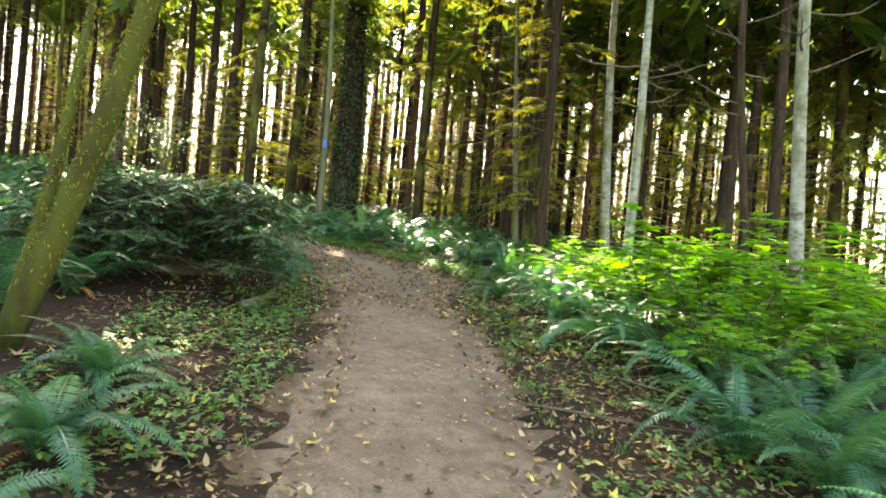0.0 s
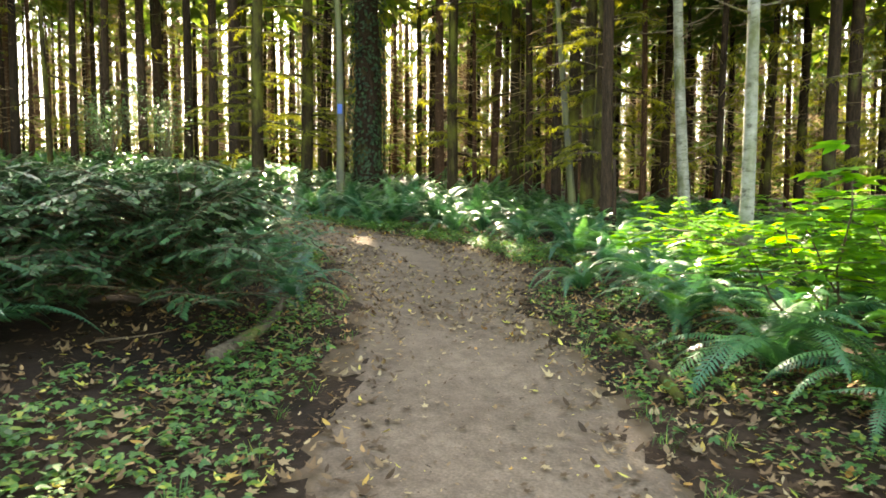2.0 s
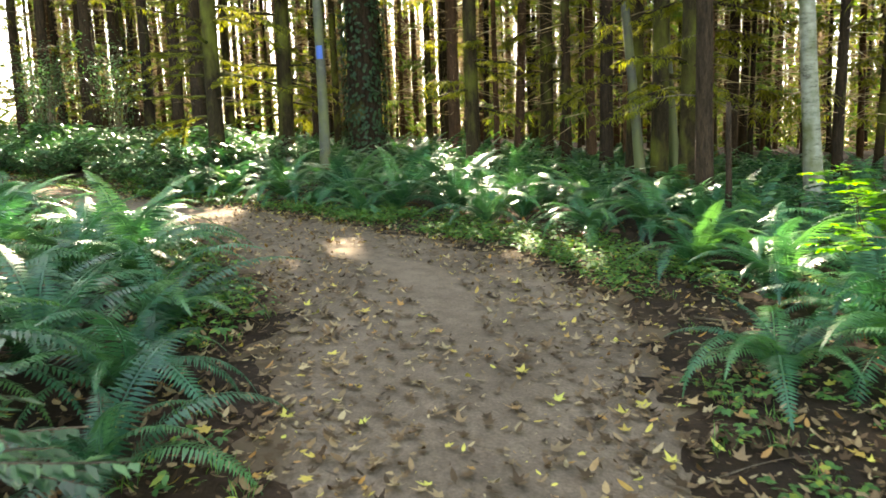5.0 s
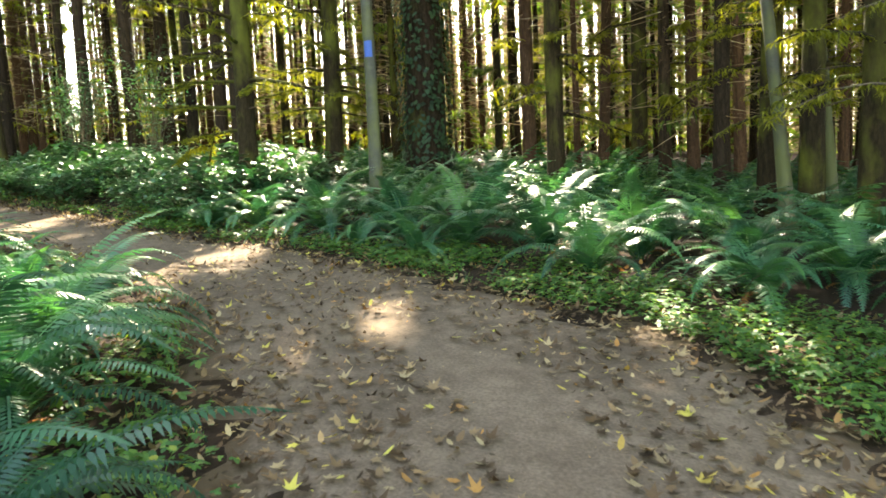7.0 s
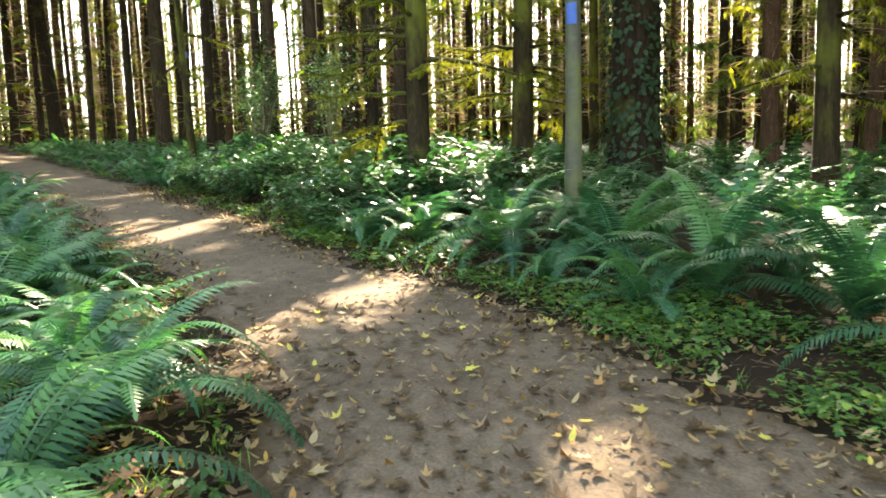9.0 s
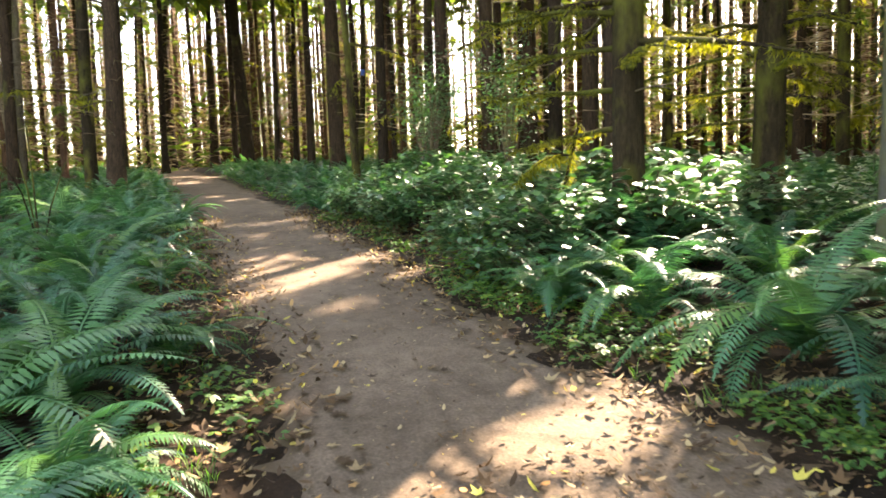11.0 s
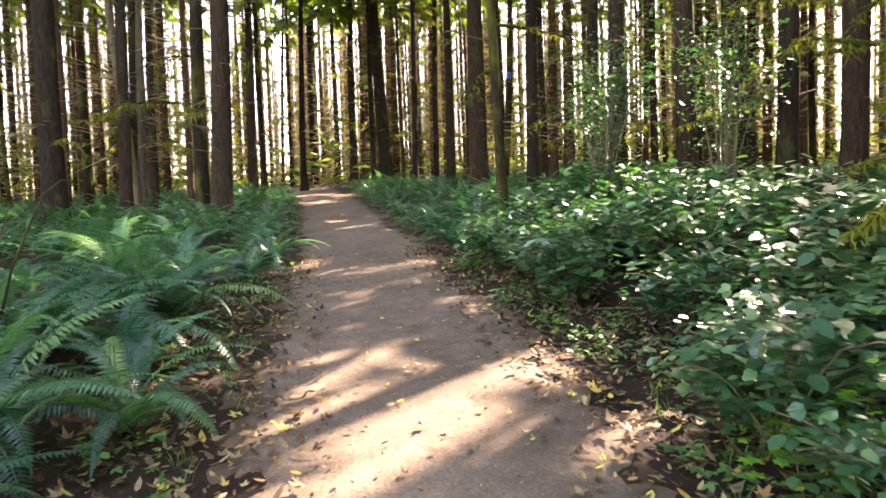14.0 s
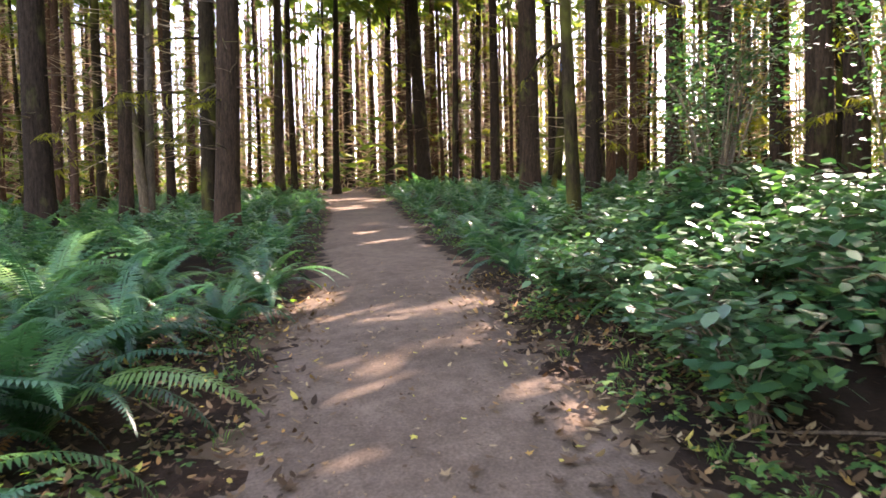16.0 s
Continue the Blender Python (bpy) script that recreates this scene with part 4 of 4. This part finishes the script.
def yew_bush(x, y, size, label):
    """A dense dark evergreen bush: arching boughs with flat sprays of needles."""
    bush = thing("evergreen_bush", x, y, label, "bush", "", RNG.uniform(0, 360), size)
    bars = []
    for _ in range(120):
        h, a = RNG.uniform(0.1, 1.0) ** 0.8, RNG.uniform(0, 6.28)
        foot = np.array([RNG.normal(0, 0.12), RNG.normal(0, 0.12), h * 0.9])
        rise = np.array([math.cos(a), math.sin(a), RNG.uniform(0.0, 0.3) + 0.7 * h])
        bars.append((branch_line(foot, rise, (1.45 - 0.75 * h) * RNG.uniform(0.65, 1.05), 0.22, 7), np.linspace(0.01, 0.003, 7)))
    sub = []
    for p, _ in bars:
        for _ in range(8):
            i = RNG.integers(2, 7)
            a = RNG.uniform(0, 6.28)
            sub.append((branch_line(p[i], np.array([math.cos(a), math.sin(a), 0.1]), RNG.uniform(0.18, 0.4), 0.3, 4), np.linspace(0.004, 0.002, 4)))
    for bar in bars:
        part("bough", tubes("bough", [bar], 4), TWIG, bush)
    tagged(part("twig", tubes("twig", sub, 3), TWIG, bush), kind="stuff")
    faces = []
    for p, _ in sub + bars:
        n = 46
        u = RNG.uniform(0.1, 1, n) * (len(p) - 1.001)
        i = u.astype(int)
        base = p[i] + (p[i + 1] - p[i]) * (u - i)[:, None]
        along = unit(p[i + 1] - p[i])
        flat = unit(np.cross(along, np.array([0, 0, 1.0])) + RNG.normal(0, 0.1, along.shape)) * RNG.choice([-1, 1], n)[:, None]
        way = unit(flat + along * 0.7 + np.array([0, 0, -0.1]))
        faces.append(kites(base, way, unit(np.cross(way, np.array([0, 0, 1.0]))), RNG.uniform(0.035, 0.075, n), RNG.uniform(0.018, 0.03, n), 0.15))
    tagged(part("needle", polys("needle", np.concatenate(faces)), YEW, bush), kind="stuff")


def maple_sapling(n_leaves=340):
    """Thin stems that carry level tiers of bright young leaves."""
    bush = new("maple_sapling")
    bars = []
    for _ in range(7):
        a = RNG.uniform(0, 6.28)
        p = branch_line(np.array([RNG.normal(0, 0.1), RNG.normal(0, 0.1), -0.03]), np.array([math.cos(a) * 0.45, math.sin(a) * 0.45, 1.0]), RNG.uniform(0.9, 1.5), 0.2, 7)
        bars.append((p, np.linspace(0.01, 0.004, 7)))
        for _ in range(4):
            b = RNG.uniform(0, 6.28)
            q = branch_line(p[RNG.integers(3, 7)], np.array([math.cos(b), math.sin(b), 0.1]), RNG.uniform(0.3, 0.7), 0.15, 5)
            bars.append((q, np.linspace(0.005, 0.002, 5)))
    tagged(part("stem", tubes("stem", bars, 4), TWIG, bush), kind="stuff")
    base = along_bars([b for b in bars if len(b[0]) == 5], n_leaves, 0.1, 0.05)
    way, side = scattered(len(base), 0.25)
    size = RNG.uniform(0.08, 0.16, len(base))
    lobes = [kites(base, unit(way * math.cos(t) + side * math.sin(t)), unit(side * math.cos(t) - way * math.sin(t)), size * k, size * 0.42, 0.12) for t, k in ((0, 1.0), (0.75, 0.85), (-0.75, 0.85), (1.5, 0.55), (-1.5, 0.55))]
    tagged(part("leaf", polys("leaf", np.concatenate(lobes)), BRIGHT, bush), kind="stuff")
    return tagged(bush, "sunlit maple sapling with bright green lobed leaves", "sapling", "maple saplings")


build_salal()
yew_bush(-1.75, 5.75, 1.12, "dense dark evergreen bush beside the trail")
yew_bush(-2.9, 5.0, 1.0, "dark evergreen bush behind the larger bush")
saplings = [maple_sapling() for _ in range(3)]
for i, ob in enumerate(saplings):
    spots = [(3.7, 7.9, 1.65), (4.3, 7.0, 1.15), (4.6, 8.4, 1.5), (3.1, 10.0, 1.15), (4.9, 6.7, 1.3), (5.3, 9.6, 1.5), (2.6, 11.4, 1.1), (6.4, 8.6, 1.5), (5.6, 7.4, 1.3), (2.2, 13.0, 1.0), (4.3, 11.0, 1.3), (4.5, 5.5, 0.9)][i::3]
    put_copies(ob, [(x, y, RNG.uniform(0, 360), k) for x, y, k in spots])


# ---- forest floor: plants, leaves, sticks ----
def floor_points(n, lo, hi, box, left_only=None, clump=-9.0):
    out = []
    while len(out) < n:
        x, y = RNG.uniform(box[0], box[1]), RNG.uniform(box[2], box[3])
        d, left = off_trail(x, y)
        if lo < d < hi and (left_only is None or left == left_only) and noise.noise((x * 1.3, y * 1.3, 11)) > clump:
            out.append((x, y, GX * x + GY * y + 0.022 if d < 0 else max(ground_z(x, y, d), GX * x + GY * y + 0.012)))
    return np.array(out)


def low_plants():
    faces = []
    areas = [(950, 0.1, 1.6, (-1.5, 4.5, -2, 8), True), (900, 0.05, 1.8, (0.5, 6, 0, 10), False), (1500, -0.05, 1.3, (-4.6, 0.8, 11.5, 15.6), False), (330, 0.0, 0.8, (-16, -8, 13.5, 16.6), False), (330, 0.05, 1.2, (-18, -6, 10, 14), True), (1100, 0.0, 1.2, (-38, -15, 10, 20), None), (700, 0.0, 0.9, (-9.5, -4.2, 12.5, 16), False), (500, 0.0, 0.8, (-8, -2.5, 7, 12.5), True)]
    for n, lo, hi, box, left in areas:
        foot = floor_points(n, lo, hi, box, left, -0.14)
        # sprigs of three leaflets on short stalks
        for _ in range(4):
            base = foot + np.stack([RNG.normal(0, 0.07, n), RNG.normal(0, 0.07, n), RNG.uniform(0.02, 0.15, n)], 1)
            way, side = scattered(n, 0.4)
            size = RNG.uniform(0.018, 0.06, n) * RNG.uniform(0.7, 1.3, n)
            for turn, k in ((0.0, 1.0), (1.25, 0.8), (-1.25, 0.8)):
                w, b = way * math.cos(turn) + side * math.sin(turn), side * math.cos(turn) - way * math.sin(turn)
                faces.append(ovals(base, w, b, size * k, size * k * 0.62, 0.2))
    single("low_plants", polys("low_plants", faces), COVER, "low green leafy plants along the trail edges", "ground plants", "stuff")
    # grass tufts
    foot = np.repeat(floor_points(160, -0.08, 0.5, (-16, 4, 2, 16)), 14, 0)
    a = RNG.uniform(0, 6.28, len(foot))
    way = unit(np.stack([np.cos(a) * 0.5, np.sin(a) * 0.5, np.ones(len(a))], 1))
    side = np.stack([-np.sin(a), np.cos(a), 0 * a], 1)
    single("grass", polys("grass", kites(foot + RNG.normal(0, 0.03, foot.shape) * np.array([1, 1, 0]), way, side, RNG.uniform(0.07, 0.2, len(foot)), 0.006, 0.25)), COVER, "thin grass tufts at the trail edge", "grass", "stuff")


def maple_outline():
    """The outline of a lobed leaf, unit size, stalk at the origin."""
    pts = []
    for t, r in ((-2.6, 0.25), (-1.9, 0.5), (-1.45, 0.32), (-1.0, 0.72), (-0.55, 0.42), (0, 1.0), (0.55, 0.42), (1.0, 0.72), (1.45, 0.32), (1.9, 0.5), (2.6, 0.25)):
        pts.append((r * math.cos(t), r * math.sin(t)))
    return np.array(pts)


def flat_leaves(foot, size, outline, curl):
    n = len(foot)
    way, side = scattered(n, 0.22)
    up = np.cross(way, side)
    up *= np.sign(up[:, 2:])
    u, v = outline[:, 0][None, :, None], outline[:, 1][None, :, None]
    bend = (u**2 + v**2) * curl * RNG.uniform(0.0, 1.0, (n, 1, 1))
    lift = np.stack([0 * size, 0 * size, 0.01 + size * 0.16], 1)[:, None]
    return foot[:, None] + lift + size[:, None, None] * (u * way[:, None] + v * side[:, None] + bend * up[:, None])


OVAL = np.array([(0, 0), (0.3, 0.24), (0.7, 0.22), (1, 0), (0.7, -0.22), (0.3, -0.24)])


def leaf_litter():
    trail = floor_points(3600, -1.2, 0.0, (-18, 5.5, -3, 16.5))
    edge = floor_points(13000, -0.5, 1.0, (-18, 5.5, -3, 16.8))
    woods = floor_points(6500, 0.3, 3.0, (-18, 6, -3, 18))
    lobed, ovate = maple_outline(), OVAL
    faces = [flat_leaves(trail[:1300], RNG.uniform(0.018, 0.060, 1300), lobed, 0.5), flat_leaves(trail[1300:], RNG.uniform(0.014, 0.052, len(trail) - 1300), ovate, 0.5),
             flat_leaves(edge[:2200], RNG.uniform(0.028, 0.088, 2200), lobed, 0.7), flat_leaves(edge[2200:], RNG.uniform(0.024, 0.076, len(edge) - 2200), ovate, 0.8),
             flat_leaves(woods[:2000], RNG.uniform(0.032, 0.096, 2000), lobed, 0.7), flat_leaves(woods[2000:], RNG.uniform(0.032, 0.088, len(woods) - 2000), ovate, 0.8)]
    more = floor_points(3200, -0.25, 0.9, (-18, -4, 8, 16.8))
    faces += [flat_leaves(more[:900], RNG.uniform(0.028, 0.080, 900), lobed, 0.8), flat_leaves(more[900:], RNG.uniform(0.024, 0.072, len(more) - 900), ovate, 0.8)]
    bend = floor_points(3600, -1.3, 0.0, (-6.5, 1.8, 7, 14))
    faces += [flat_leaves(bend[:1500], RNG.uniform(0.025, 0.08, 1500), lobed, 0.8), flat_leaves(bend[1500:], RNG.uniform(0.02, 0.07, len(bend) - 1500), ovate, 0.8)]
    start = floor_points(6500, 0.0, 2.2, (-2.5, 5.8, -3, 9.5))
    faces += [flat_leaves(start[:1500], RNG.uniform(0.024, 0.080, 1500), lobed, 0.9), flat_leaves(start[1500:], RNG.uniform(0.020, 0.064, len(start) - 1500), ovate, 0.9)]
    crumbs = floor_points(7000, -1.4, 0.1, (-20, 5.5, -3, 17))
    faces.append(flat_leaves(crumbs, RNG.uniform(0.007, 0.022, len(crumbs)), ovate, 0.6))
    single("leaf_litter", polys("leaf_litter", faces), LITTER, "dry tan and yellow fallen leaves over trail and verge", "fallen leaves", "stuff")


def stick(x, y, turn, length, r, label="broken grey twig lying on the forest floor", mat=None, name="stick", lift=0.0):
    ob = new(name, tubes(name, [(np.array([[u * length, math.sin(u * 4 + x) * length * 0.04, 0] for u in np.linspace(-0.5, 0.5, 8)]), np.linspace(r, r * 0.5, 8))], 6))
    ob.data.materials.append(mat or TWIG)
    ob.matrix_basis = Matrix.Translation((x, y, max(ground_z(x, y), GX * x + GY * y + 0.015) + r * 0.7 + lift)) @ Vector((0, 0, 1)).rotation_difference(Vector((-GX, -GY, 1))).to_matrix().to_4x4() @ pose(0, 0, 0, 0, 0, turn)
    return tagged(ob, label, "stick", "fallen sticks")


def build_sticks():
    for x, y in floor_points(80, 0.1, 2.0, (-16, 5.5, 0, 16))[:, :2]:
        stick(x, y, RNG.uniform(0, 360), RNG.uniform(0.25, 0.9), RNG.uniform(0.004, 0.012))
    stick(2.05, 7.05, -64, 1.9, 0.075, "mossy rotting log along the trail edge", BARK_MOSS, "mossy_log")
    stick(-1.2, 6.3, 111, 2.4, 0.065, "half-buried root along the trail edge", TWIG, "root")
    stick(3.6, 4.3, 20, 1.6, 0.014, "long bare stick across the undergrowth", TWIG, "stick", 0.05)
    stick(4.3, 5.2, -10, 1.8, 0.012, "long bare stick across the undergrowth", TWIG, "stick", 0.1)
    stick(-2.6, 3.9, 30, 1.4, 0.03, "pale fallen branch behind the bush", TWIG, "fallen_branch", 0.2)


low_plants()
leaf_litter()
build_sticks()


# ---- small single things ----
def broken_stem():
    ob = new("broken_stem", tubes("broken_stem", [(np.array([(0, 0, -0.1), (0.01, 0, 0.6), (0.0, 0.02, 1.2), (-0.01, 0.02, 1.75)]), np.array([0.05, 0.042, 0.038, 0.034]))], 9))
    ob.data.materials.append(BARK)
    ob.matrix_basis = pose(0.73, 15.2, ground_z(0.73, 15.2))
    tagged(ob, "thin dead broken-off stem standing in the ferns", "dead stem")


def bare_shrub(x, y, size):
    bush = thing("bare_shrub", x, y, "leafless shrub of thin arching stems above the ferns", "shrub", "", 40, size)
    for bar in bush_stems(4, 1.9, 0.9):
        part("stem", tubes("stem", [(bar[0], bar[1] * 1.2)], 5), BARK_MOSS, bush)


def mossy_snag(x, y, height):
    snag = thing("mossy_snag", x, y, "short dead sapling draped in yellow-green moss", "dead sapling")
    p = branch_line(np.array([0, 0, -0.05]), np.array([0.05, 0.02, 1.0]), height, 0.0, 6)
    part("stem", tubes("stem", [(p, np.linspace(0.035, 0.015, 6))], 7), BARK_MOSS, snag)
    q = branch_line(p[4], np.array([-0.8, -0.3, 0.25]), height * 0.55, 0.5, 6)
    part("branch", tubes("branch", [(q, np.linspace(0.014, 0.006, 6))], 5), BARK_MOSS, snag)
    for bar in (p, q):
        part("moss", polys("moss", hang(bar, 300, 0.2)), HANGING, snag, "yellow-green hanging moss")


def seedling(x, y):
    plant = thing("seedling", x, y, "sunlit pale-leaved seedling at the trail verge", "plant")
    bars = [(branch_line(np.array([0, 0, -0.02]), np.array([math.cos(a) * 0.8, math.sin(a) * 0.8, 1.0]), 0.4, 0.3, 5), np.linspace(0.006, 0.003, 5)) for a in np.arange(6) * 1.05]
    for bar in bars:
        part("stem", tubes("stem", [bar], 5), TWIG, plant)
    base = along_bars(bars, 60, 0.4, 0.05)
    way, side = scattered(len(base), 0.25)
    for leaf in ovals(base, way, side, RNG.uniform(0.07, 0.12, len(base)), 0.045):
        part("leaf", polys("leaf", leaf[None]), SALAL, plant)


broken_stem()
bare_shrub(-13.2, 11.2, 1.0)
bare_shrub(-15.0, 10.6, 1.1)
mossy_snag(-10.05, 16.4, 1.35)
seedling(-1.35, 13.95)
seedling(-1.05, 14.15)
verge_plants = [maple_sapling(150) for _ in range(2)]
for ob, spots in zip(verge_plants, ([(-9.7, 15.0, 0.45), (-9.45, 15.2, 0.38)], [(-9.95, 15.25, 0.42), (-7.6, 14.75, 0.3)])):
    tagged(ob, "small yellow-green leafy plant at the trail verge", "plant", "verge plants")
    put_copies(ob, [(x, y, RNG.uniform(0, 360), k) for x, y, k in spots])


def tall_shrub(x, y, height):
    """A leafy understorey shrub, taller than a person, with sun on its leaves."""
    bush = thing("tall_shrub", x, y, "tall leafy understorey shrub with sunlit small leaves", "shrub", "tall shrubs")
    bars = bush_stems(16, height, 1.1)
    for bar in bars:
        part("stem", tubes("stem", [(bar[0], bar[1] * 1.6)], 5), TWIG, bush)
    base = along_bars(bars, 1700, 0.3, 0.22)
    way, side = scattered(len(base), 0.5)
    size = RNG.uniform(0.05, 0.1, len(base))
    tagged(part("leaf", polys("leaf", ovals(base, way, side, size, size * 0.55)), SALAL, bush), kind="stuff")


tall_shrub(-17.1, 18.6, 3.4)
tall_shrub(-15.6, 19.7, 3.8)
tall_shrub(-18.8, 19.6, 3.2)
